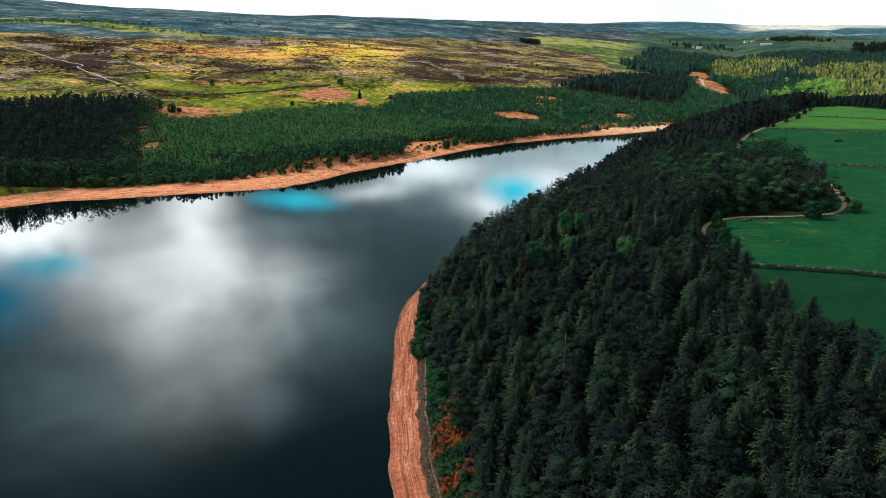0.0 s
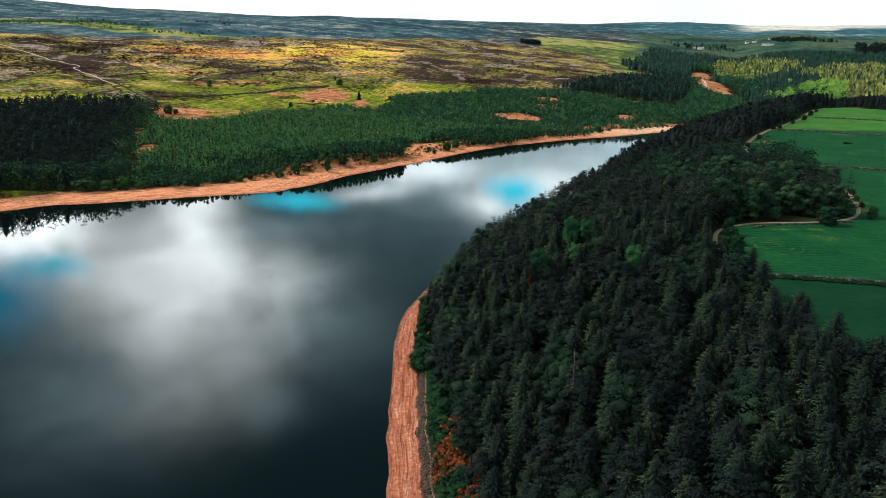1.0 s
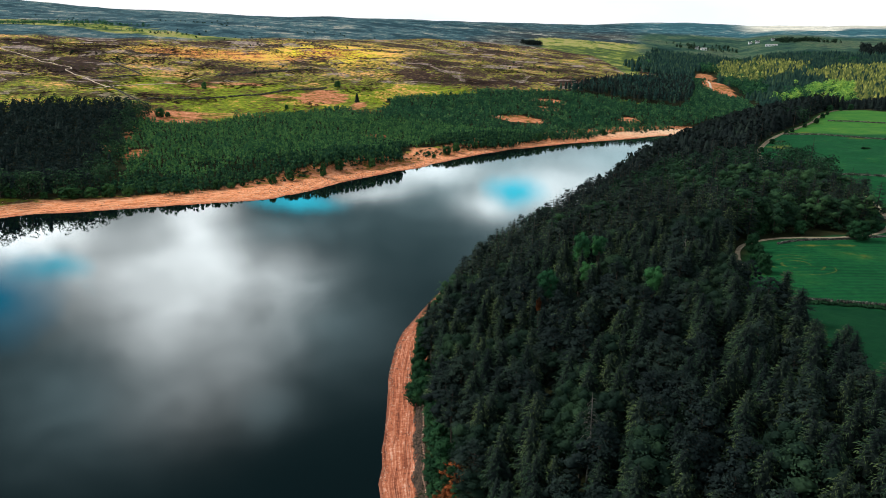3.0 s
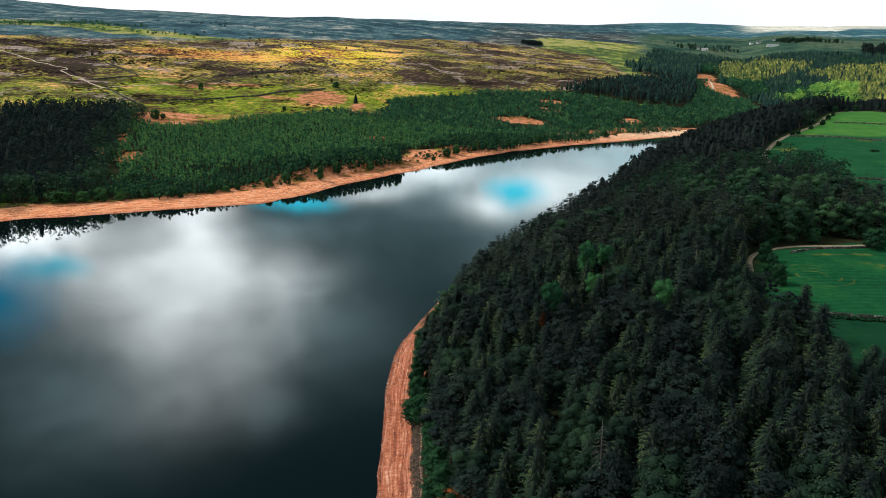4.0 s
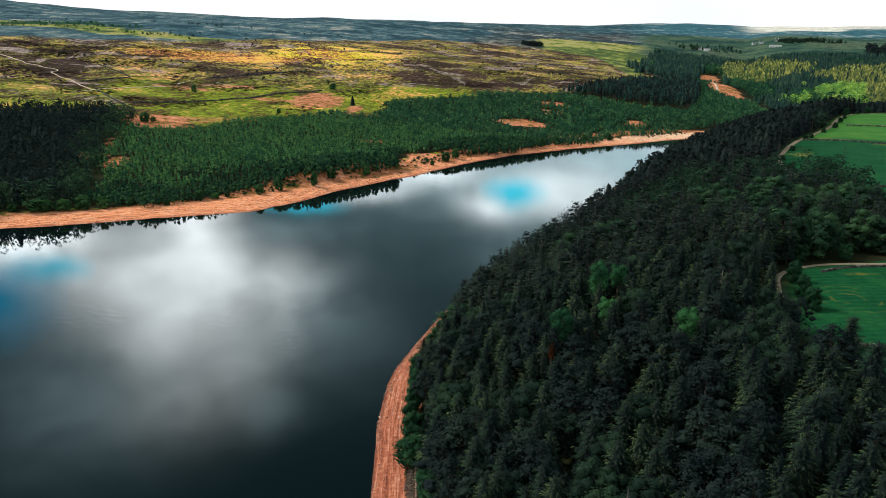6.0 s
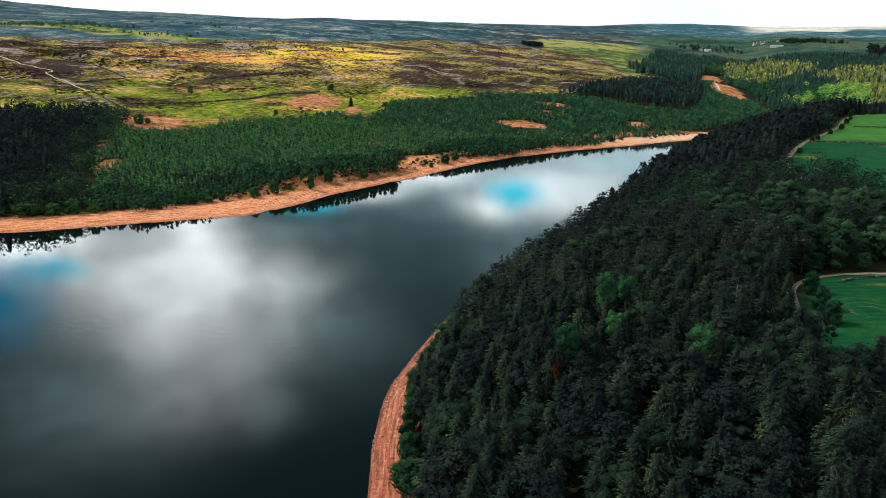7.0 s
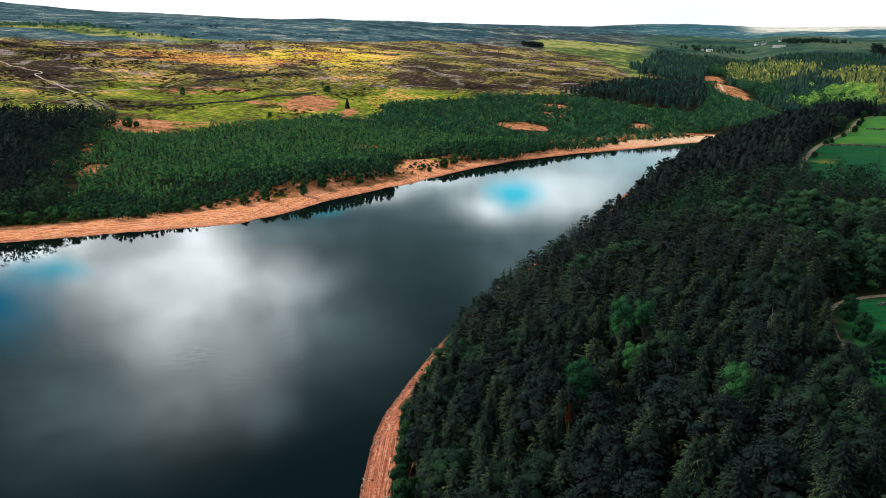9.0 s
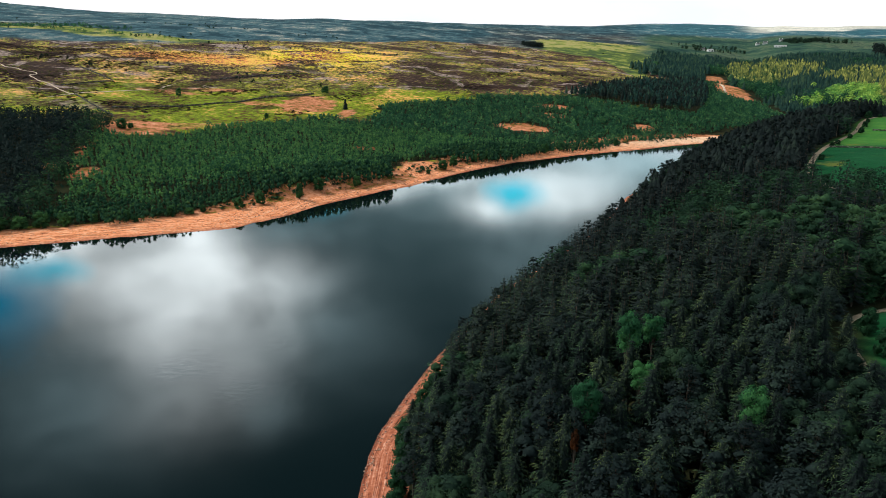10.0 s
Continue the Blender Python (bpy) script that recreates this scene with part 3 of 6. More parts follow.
HEATHER_LINE = np.array([(-60, 1330), (-31, 1380), (-23, 1390), (-18, 1420), (-10.7, 1567), (-5, 1820), (0, 1908), (6.7, 1800), (8.5, 1474), (9.7, 1270), (60, 1270)], float)


def wood_edge(y):
    return np.interp(y, [60, 145, 166, 206, 232, 250, 262, 275, 281, 286, 292, 300, 327, 359, 394, 430, 451, 490, 520, 572, 617, 651, 682, 726, 757, 790, 803], [86, 80, 76, 69, 71, 74.5, 78, 82, 88, 108, 126, 135, 141, 148, 158, 166, 152, 150, 162, 188, 214, 239, 256, 277, 295, 322, 341])


DARK_WOOD = [(-228, 462), (-233, 495), (-243, 524), (-256, 552), (-272, 602), (-284, 650), (-294, 690), (-312, 704), (-335, 700), (-350, 684), (-380, 686), (-400, 668), (-440, 640), (-520, 590), (-540, 480), (-440, 400), (-340, 380), (-268, 440)]
YOUNG_WOOD = [(-224, 466), (-190, 474), (-168, 484), (-158, 508), (-144, 530), (-126, 550), (-110, 564), (-84, 598), (-70, 618), (-68, 650), (-44, 690), (-22, 690), (6, 712), (66, 768), (120, 822),
              (190, 884), (280, 950), (335, 1000), (345, 1150), (340, 1400), (268, 1330), (250, 1060), (228, 995), (190, 982), (148, 1012), (88, 1046), (77, 1042), (-16, 986), (-84, 937), (-117, 897), (-106, 840), (-120, 808), (-150, 818), (-194, 773), (-227, 712), (-256, 664), (-290, 664), (-286, 640), (-274, 600), (-256, 552), (-242, 520), (-232, 490)]
DARK_PLANTATION = [(83, 1050), (122, 1034), (153, 1014), (184, 1000), (218, 1003), (241, 1034), (262, 1100), (286, 1190), (308, 1314), (266, 1311), (212, 1252), (146, 1123), (112, 1081)]

xs = axis_steps([(-4700, -1800, 120), (-1800, -700, 40), (-700, -330, 12), (-330, -40, 5), (-40, 10, 1.25), (10, 320, 5), (320, 700, 12), (700, 2000, 40), (2000, 4700, 120)])
ys = axis_steps([(-900, -100, 60), (-100, 90, 8), (90, 340, 2.5), (340, 900, 5), (900, 1700, 12), (1700, 3000, 30), (3000, 4700, 90)])
X, Y = np.meshgrid(xs, ys)
Z, SIDE, DIST = land(X, Y)
ground_mesh = grid_mesh("ground", xs, ys, Z, M_GROUND)
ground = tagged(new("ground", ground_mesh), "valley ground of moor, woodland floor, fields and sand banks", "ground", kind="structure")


def ground_z(x, y):
    """Height of the built sheet."""
    x, y = np.asarray(x, float), np.asarray(y, float)
    i = np.clip(np.searchsorted(xs, x) - 1, 0, len(xs) - 2)
    j = np.clip(np.searchsorted(ys, y) - 1, 0, len(ys) - 2)
    u, v = (x - xs[i]) / (xs[i + 1] - xs[i]), (y - ys[j]) / (ys[j + 1] - ys[j])
    return (Z[j, i] * (1 - u) + Z[j, i + 1] * u) * (1 - v) + (Z[j + 1, i] * (1 - u) + Z[j + 1, i + 1] * u) * v


def put_attribute(name, values):
    a = ground_mesh.attributes.new(name, "FLOAT", "POINT")
    a.data.foreach_set("value", np.clip(values, 0, 1).astype(np.float32).ravel())


sand_w = np.interp(Y, [300, 400, 440, 480, 505, 545, 590, 620, 650, 690, 800, 870, 900], [12, 16, 17, 25, 26, 14, 9, 9, 9, 10, 25, 30, 14]) + 1.5 * waves(X, Y, 30, 21)
sand_mask = np.where(SIDE < 0, 1 - smooth(-2, 2, DIST - sand_w), np.where(SIDE > 0, 1 - smooth(-0.8, 0.8, DIST - np.interp(Y, [235, 237, 318, 345], [7.9, 11.5, 9.0, 2.0]) - 0.5 * waves(X, Y, 12, 22)), 1.0))
sand_mask = np.where(Y > 912, 0, sand_mask)
for bx, by, bw, bd in ((-51, 656, 14, 26),):
    sand_mask = np.maximum(sand_mask, 1 - smooth(0.75, 1.15, np.hypot((X - bx) / bw, (Y - by) / bd) + 0.12 * waves(X, Y, 26, 23)))
put_attribute("sand", sand_mask)
edge = wood_edge(Y)
field_mask = (SIDE > 0) * smooth(-1, 3, X - edge) * (1 - smooth(0, 6, Y - 803 + 2.67 * np.maximum(X - 341, 0))) * (Y > -200) * (DIST > 60)
put_attribute("field", field_mask)
FAR = np.hypot(X, Y)
AZ = np.degrees(np.arctan2(X, np.maximum(Y, 1)))
line = np.interp(AZ, HEATHER_LINE[:, 0], HEATHER_LINE[:, 1])
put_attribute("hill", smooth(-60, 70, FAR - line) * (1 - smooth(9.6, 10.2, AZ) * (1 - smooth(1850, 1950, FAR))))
woodland = inside(X, Y, DARK_WOOD) | inside(X, Y, YOUNG_WOOD) | inside(X, Y, DARK_PLANTATION) | ((SIDE > 0) & (Y < 810)) | ((Y > 690) & (SIDE > 0) & (DIST < 560)) | ((SIDE < 0) & (Y > 940) & (DIST < 130)) | ((SIDE < 0) & (Y > 840) & (X > 100) & (DIST < 110))
put_attribute("moor", np.where(woodland, 0.0, 1.0))
# extent of the sunlight painted on the moor: yellow centre, orange flank
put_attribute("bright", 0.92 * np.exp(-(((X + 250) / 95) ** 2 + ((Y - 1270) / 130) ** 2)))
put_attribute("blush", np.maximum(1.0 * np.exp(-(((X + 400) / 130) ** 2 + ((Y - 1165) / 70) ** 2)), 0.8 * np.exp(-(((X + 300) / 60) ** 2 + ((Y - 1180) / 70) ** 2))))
put_attribute("pasture", smooth(7, 12, AZ) * smooth(1850, 2000, FAR) * (1 - smooth(2550, 2900, FAR)) * 0.9)


def blob(px, py, rx, ry, turn=0.0):
    c, s_ = math.cos(radians(turn)), math.sin(radians(turn))
    u, v = ((X - px) * c + (Y - py) * s_) / rx, ((Y - py) * c - (X - px) * s_) / ry
    return 1 - smooth(0.7, 1.3, np.hypot(u, v) + 0.16 * waves(X, Y, 28, 74, 3))


put_attribute("heather", np.maximum.reduce([np.clip((DIST - 250) / 450, 0, 1) * 0.8 + 0.22, 0.95 * smooth(1050, 1450, FAR), 0.85 * blob(-20, 1230, 250, 210)]))
put_attribute("bare", np.maximum.reduce([(SIDE < 0) * (Y > 440) * (Y < 900) * 0.85 * (1 - smooth(sand_w + np.interp(Y, [495, 530], [1, 12]), sand_w + np.interp(Y, [495, 530], [6, 34]), DIST)), blob(-184, 882, 26, 50), blob(-140, 852, 8, 30), blob(28, 862, 26, 16), blob(-278, 695, 26, 30), 0.48 * blob(-250, 720, 60, 14, 30), 0.55 * blob(-330, 900, 40, 12), 0.55 * blob(-290, 930, 50, 10), 0.6 * blob(-228, 860, 22, 12), blob(-50, 664, 15, 16), blob(-246, 556, 8, 16, 10), blob(-268, 566, 12, 9, 10), 0.7 * blob(-276, 618, 5, 40, 16),
                                         blob(336, 1250, 20, 75, -3), blob(384, 1520, 17, 110, -15), blob(215, 1150, 8, 60), blob(-140, 520, 26, 8, 45), blob(-112, 554, 14, 8, 60), blob(20, 735, 50, 6, 45), blob(60, 930, 20, 8), blob(66, 976, 26, 10), blob(-100, 700, 10, 6), blob(150, 905, 12, 12)]))
put_attribute("shore", DIST / 40.0)
# where the farthest ridge takes that painted haze
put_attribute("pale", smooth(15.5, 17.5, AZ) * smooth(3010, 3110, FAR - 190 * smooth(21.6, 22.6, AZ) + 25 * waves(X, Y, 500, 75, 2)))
# painted haze band on the far moor, set by distance
put_attribute("blue_haze", smooth(8, 11, AZ) * smooth(2670, 2760, FAR + 30 * waves(X, Y, 400, 76, 2)) * 0.9)
put_attribute("deep", 0.9 * (1 - smooth(-0.8, 0.8, Y - np.interp(X, [79, 112, 200], [224.5, 212.7, 186]))))
# where the top field carries its painted sunlight
put_attribute("sunlit_top", 0.8 * smooth(575, 600, Y + 0.25 * (X - 240)))
put_attribute("worn", 0.52 * np.maximum.reduce([blob(112, 276, 16, 1.4, 2), blob(173, 513, 8, 14, -20), blob(185, 543, 6, 9, -30), blob(214, 564, 7, 2), blob(222, 596, 12, 5, 20), blob(240, 560, 8, 4), blob(150, 330, 3, 22, -12)]))
# masks for the sunlight painted into the far beach
put_attribute("bleached", (SIDE < 0) * (DIST < 50) * smooth(770, 870, Y) * smooth(1.5, 5, DIST))
put_attribute("dry", (SIDE < 0) * smooth(1.0, 3.5, DIST))
put_attribute("brown_hill", 0.5 * smooth(-6, 1, AZ) * (1 - smooth(9, 12, AZ)) * (1 - 0.6 * smooth(2500, 2900, FAR)))
put_attribute("gully", np.maximum.reduce([0.8 * blob(-760, 1420, 200, 50, -8), 0.8 * blob(-560, 1365, 150, 34, -4), 0.7 * blob(-960, 1600, 130, 90, 0), 0.9 * smooth(1.5, 4, AZ) * (1 - smooth(11, 13, AZ)) * (1 - smooth(2150, 2350, FAR))]))

# water: one flat sheet between the shores
wx, wy = axis_steps([(-1200, 700, 100)]), axis_steps([(-900, 900, 100)])
water = tagged(new("water", grid_mesh("water", wx, wy, np.zeros((len(wy), len(wx))), M_WATER)), "still dark reservoir water reflecting clouds", "water", kind="structure")


# ---- trees ----
class Shape:
    """Triangles gathered by material slot."""

    def __init__(self):
        self.v, self.f, self.m, self.n = [], [], [], []

    def tri(self, a, b, c, slot=0, n=(0, 0, 1)):
        k = len(self.v)
        self.v += [a, b, c]
        self.n += [n] * 3
        self.f.append((k, k + 1, k + 2))
        self.m.append(slot)

    def strip(self, points, slot=0, n=(0, 0, 1)):
        """A joined fan of triangles from rows of points: one island, rounded to the lie of its crown."""
        k = len(self.v)
        self.v += points
        self.n += [n] * len(points)
        for i in range(len(points) - 2):
            self.f.append((k + i, k + i + 1, k + i + 2) if i % 2 == 0 else (k + i + 1, k + i, k + i + 2))
            self.m.append(slot)

    def tube(self, path, radii, sides, slot):
        k = len(self.v)
        for (px, py, pz), rad in zip(path, radii):
            for q in range(sides):
                a = 2 * math.pi * q / sides
                self.v.append((px + rad * math.cos(a), py + rad * math.sin(a), pz))
                self.n.append((math.cos(a), math.sin(a), 0.0))
        for i in range(len(path) - 1):
            for q in range(sides):
                a, b = k + i * sides + q, k + i * sides + (q + 1) % sides
                self.f += [(a, b, a + sides), (b, b + sides, a + sides)]
                self.m += [slot, slot]

    def arrays(self):
        v, f, n = np.array(self.v, float), np.array(self.f, int), np.array(self.n, float)
        n /= np.maximum(np.linalg.norm(n, axis=1), 1e-6)[:, None]
        face = np.cross(v[f[:, 1]] - v[f[:, 0]], v[f[:, 2]] - v[f[:, 0]])
        back = (face * n[f].mean(1)).sum(1) < 0
        f[back] = f[back][:, ::-1]
        return v, f, np.array(self.m, int), n

    def split(self, wood):
        v, f, m, n = self.arrays()
        keep = (m == 1) == wood
        used, inv = np.unique(f[keep], return_inverse=True)
        return v[used], inv.reshape(-1, 3), np.where(m[keep] == 2, 1, 0), n[used]


def spruce(seed, whorls, fronds, fingers, radius=0.2, sides=6, bare=0.1, broad=0.2):
    """A spruce of height 1: drooping fronds in whorls round a tapered trunk."""
    r = random.Random(seed)
    s = Shape()
    bend = [(0, 0, -0.03), (r.uniform(-0.01, 0.01), r.uniform(-0.01, 0.01), 0.5), (0, 0, 0.985)]
    s.tube(bend, (0.016, 0.011, 0.002), sides, 1)
    if sides > 3:
        s.tube([(0, 0, bare + 0.05), (0, 0, bare + 0.2), (0, 0, 0.7), (0, 0, 0.93)], (radius * 0.2, radius * 0.42, radius * 0.2, 0.004), sides, 0)
    for w in range(whorls):
        u = (w + r.uniform(-0.3, 0.3)) / whorls
        z = bare + (0.97 - bare) * max(0.0, min(1.0, u)) ** 0.92
        reach = radius * (1.03 - z) ** 0.6 * r.uniform(0.8, 1.12) * (1.0 if z > 0.25 else 0.85)
        count = max(4, round(fronds * (0.6 + 0.4 * (1 - z))))
        off = r.uniform(0, 6.28)
        for k in range(count):
            a = off + 6.283 * (k + r.uniform(-0.3, 0.3)) / count
            ln = reach * r.uniform(0.65, 1.2)
            ca, sa = math.cos(a), math.sin(a)
            droop = r.uniform(0.04, 0.3) * (1.15 - z)
            lift = 0.35 * max(0, z - 0.7)

            def at(t, side, dz=0.0):
                zz = z + ln * (lift * t - droop * t * (1.35 - 0.75 * t * t)) + dz
                return (ca * ln * t - sa * side, sa * ln * t + ca * side, zz)

            wdt = ln * broad + 0.004
            lie = (ca * 0.45 + r.uniform(-0.28, 0.28), sa * 0.45 + r.uniform(-0.28, 0.28), 0.7 + r.uniform(-0.2, 0.2))
            s.strip([at(0.03, 0, 0.004), at(0.35, wdt, -0.004), at(0.35, -wdt, -0.004), at(0.72, wdt * 0.7, -0.002), at(0.72, -wdt * 0.7, -0.002), at(1.0, 0, 0.0)], 0, lie)
            for q in range(fingers):
                t0 = 0.25 + 0.65 * (q + r.random()) / fingers
                sd = 1 if q % 2 else -1
                fl = ln * 0.2 * r.uniform(0.8, 1.5) * (1.15 - 0.6 * t0)
                s.tri(at(t0 - 0.05, 0, 0.003), at(t0 + 0.05, 0, 0.003), at(min(1.06, t0 + 0.2), sd * fl, -0.012 - 0.2 * fl), 2 if t0 > 0.55 else 0, lie)
    for k in range(3):
        a = 2.1 * k
        s.tri((0.008 * math.cos(a), 0.008 * math.sin(a), 0.94), (0.008 * math.cos(a + 2), 0.008 * math.sin(a + 2), 0.94), (0, 0, 1.0), 0)
    return s


def tiered_spruce(seed, tiers, points, radius=0.22, low=0.08):
    """A lean spruce for the distance: jagged skirts of needles, one over another."""
    r = random.Random(seed)
    s = Shape()
    s.tube([(0, 0, -0.03), (0, 0, 0.5)], (0.018, 0.01), 3, 1)
    for t in range(tiers):
        z0 = low + (0.86 - low) * t / tiers
        rad = radius * (1.03 - z0) ** 0.8
        top = (r.uniform(-0.01, 0.01), r.uniform(-0.01, 0.01), min(1.0, z0 + 1.9 * (0.95 - low) / tiers))
        off = r.uniform(0, 6.28)
        ring = []
        for k in range(points * 2):
            q = rad * (r.uniform(0.9, 1.25) if k % 2 == 0 else r.uniform(0.45, 0.62))
            a = off + math.pi * (k + r.uniform(-0.25, 0.25)) / points
            ring.append((q * math.cos(a), q * math.sin(a), z0 + (r.uniform(-0.02, 0.02) if k % 2 == 0 else 0.035)))
        b = len(s.v)
        s.v += ring + [top]
        s.n += [(px / rad * 0.6 + r.uniform(-0.35, 0.35), py / rad * 0.6 + r.uniform(-0.35, 0.35), 0.6) for px, py, _ in ring] + [(0, 0, 1)]
        for k in range(points * 2):
            s.f.append((b + k, b + (k + 1) % (points * 2), b + points * 2))
            s.m.append(0)
    return s


def heart(s, r, c, size):
    """The dense inside of a lobe: a small uneven lump behind the outer sprays."""
    k = len(s.v)
    for d in ((1, 0, 0), (0, 1, 0), (-1, 0, 0), (0, -1, 0), (0, 0, 1), (0, 0, -1)):
        q = size * r.uniform(0.85, 1.15)
        s.v.append((c[0] + d[0] * q, c[1] + d[1] * q, c[2] + d[2] * q * 0.85))
        s.n.append(d)
    for a in range(4):
        b = (a + 1) % 4
        s.f += [(k + a, k + b, k + 4), (k + b, k + a, k + 5)]
        s.m += [0, 0]


def clump_leaf(s, r, c, nrm, size, slot=0):
    """One spray of leaves: a bent ragged diamond that faces roughly along nrm."""
    n = (Vector(nrm) + Vector((r.uniform(-0.32, 0.32), r.uniform(-0.32, 0.32), r.uniform(-0.1, 0.4)))).normalized()
    u = n.orthogonal().normalized()
    u = (Matrix.Rotation(r.uniform(0, 6.28), 3, n) @ u).normalized()
    w = n.cross(u)
    c = Vector(c)
    a, b = size * r.uniform(0.7, 1.3), size * r.uniform(0.45, 0.9)
    lie = tuple(Vector(nrm).normalized() * 0.82 + n * 0.18)
    s.strip([tuple(c - u * a), tuple(c + w * b - n * size * 0.25), tuple(c - w * b - n * size * 0.25), tuple(c + u * a * 0.9)], slot, lie)


def broadleaf(seed, lobes, leaves, leaf, radius=0.32, low=0.3, trunk=0.02, sides=6):
    """A round-crowned tree of height 1: limbs that carry uneven lobes of leaf sprays, with gaps."""
    r = random.Random(seed)
    s = Shape()
    s.tube([(0, 0, -0.03), (0.01, 0, 0.25), (0, 0.01, 0.55), (0, 0, 0.8)], (trunk, trunk * 0.8, trunk * 0.5, trunk * 0.15), sides, 1)
    centres = []
    for k in range(lobes):
        t = (k + 0.5) / lobes
        a = k * 2.4 + r.uniform(-0.4, 0.4)
        z = low + 0.08 + (0.86 - low) * t
        shape = math.sqrt(max(0.05, 1 - ((z - (low + 0.3)) / (1.02 - low - 0.3 if z > low + 0.3 else 0.42)) ** 2))
        rad = radius * 0.66 * shape * r.uniform(0.7, 1.1)
        c = (rad * math.cos(a), rad * math.sin(a), z)
        size = radius * r.uniform(0.36, 0.56)
        centres.append((c, size))
        if k % 2 == 0:
            s.tube([(0, 0, z * 0.55), (c[0] * 0.5, c[1] * 0.5, z * 0.8), c], (trunk * 0.5, trunk * 0.3, trunk * 0.1), 4, 1)
    for c, size in centres:
        heart(s, r, c, size * 0.78)
        for _ in range(leaves // lobes):
            d = Vector((r.gauss(0, 1), r.gauss(0, 1), r.gauss(0.25, 1))).normalized()
            q = size * r.uniform(0.72, 1.08)
            p = (c[0] + d.x * q, c[1] + d.y * q, min(1.0, c[2] + d.z * q * 0.85))
            out_ = Vector((p[0] / radius, p[1] / radius, (p[2] - low - 0.25) * 1.6))
            clump_leaf(s, r, p, d * 0.7 + out_ * 0.5, leaf)
    return s


def sapling(seed, radius=0.4, lobes=4, leaves=28, leaf=0.105):
    """A lean leafy tree for the distance: a low rounded crown of leaf sprays on a short stem."""
    r = random.Random(seed)
    s = Shape()
    s.tube([(0, 0, -0.03), (0, 0, 0.5)], (0.014, 0.005), 3, 1)
    heart(s, r, (0, 0, 0.36), radius * 0.8)
    heart(s, r, (0, 0, 0.66), radius * 0.5)
    for k in range(lobes):
        z = 0.1 + 0.72 * (k + 0.5) / lobes
        a, rad = k * 2.4 + r.uniform(-0.4, 0.4), radius * 0.5 * (1.15 - z) * r.uniform(0.7, 1.1)
        size = radius * (1.12 - 0.95 * z) * 0.85
        for _ in range(leaves // lobes):
            d = Vector((r.gauss(0, 1), r.gauss(0, 1), r.gauss(0.6, 1))).normalized()
            p = (rad * math.cos(a) + d.x * size, rad * math.sin(a) + d.y * size, min(1.0, z + d.z * size * 0.8))
            clump_leaf(s, r, p, d * 0.5 + Vector((p[0] / radius, p[1] / radius, (p[2] - 0.4) * 1.8)) * 0.6, leaf)
    return s


def far_crown(seed, radius=0.3, low=0.3, lobes=7, leaves=72, leaf=0.06):
    """A round-topped tree for the distance: overlapping lobes of leaf sprays on a bare stem."""
    r = random.Random(seed)
    s = Shape()
    s.tube([(0, 0, -0.03), (0, 0, 0.7)], (0.016, 0.006), 3, 1)
    for k in range(lobes):
        t = (k + 0.5) / lobes
        z = low + (0.9 - low) * t
        a, rad = k * 2.4 + r.uniform(-0.4, 0.4), radius * 0.62 * math.sqrt(max(0.04, 1 - t ** 2.2)) * r.uniform(0.7, 1.1)
        size = radius * r.uniform(0.42, 0.58)
        for _ in range(leaves // lobes):
            d = Vector((r.gauss(0, 1), r.gauss(0, 1), r.gauss(0.5, 1))).normalized()
            p = (rad * math.cos(a) + d.x * size, rad * math.sin(a) + d.y * size, min(1.0, z + d.z * size * 0.7))
            clump_leaf(s, r, p, d * 0.6 + Vector((p[0] / radius, p[1] / radius, (p[2] - 0.45) * 1.6)) * 0.5, leaf)
    return s


def pine(seed, limbs, tufts, leaf, radius=0.24, low=0.4, sides=6):
    """A pine of height 1: bare lower trunk, ragged layered pads of needles."""
    r = random.Random(seed)
    s = Shape()
    s.tube([(0, 0, -0.03), (0.012, 0.0, 0.5), (0, 0.0, 0.95)], (0.016, 0.012, 0.003), sides, 1)
    for k in range(limbs):
        t = (k + 0.5) / limbs
        z = low + (0.93 - low) * t
        a = k * 2.4 + r.uniform(-0.5, 0.5)
        ln = radius * (1.08 - 0.75 * t ** 1.6) * r.uniform(0.6, 1.15)
        tip = (ln * math.cos(a), ln * math.sin(a), z + ln * r.uniform(0.0, 0.35))
        s.tube([(0, 0, z), (tip[0] * 0.9, tip[1] * 0.9, tip[2])], (0.006, 0.002), 3, 1)
        heart(s, r, (tip[0] * 0.75, tip[1] * 0.75, z + (tip[2] - z) * 0.75), ln * 0.24)
        for _ in range(tufts):
            q = r.uniform(0.35, 1.1)
            p = (tip[0] * q + r.gauss(0, 0.03), tip[1] * q + r.gauss(0, 0.03), z + (tip[2] - z) * q + r.gauss(0.01, 0.026))
            clump_leaf(s, r, p, (math.cos(a) * 0.8 * q, math.sin(a) * 0.8 * q, 0.7), leaf)
    for _ in range(tufts * 2):
        clump_leaf(s, r, (r.gauss(0, 0.025), r.gauss(0, 0.025), r.uniform(0.88, 0.98)), (0, 0, 1), leaf * 0.9)
    return s


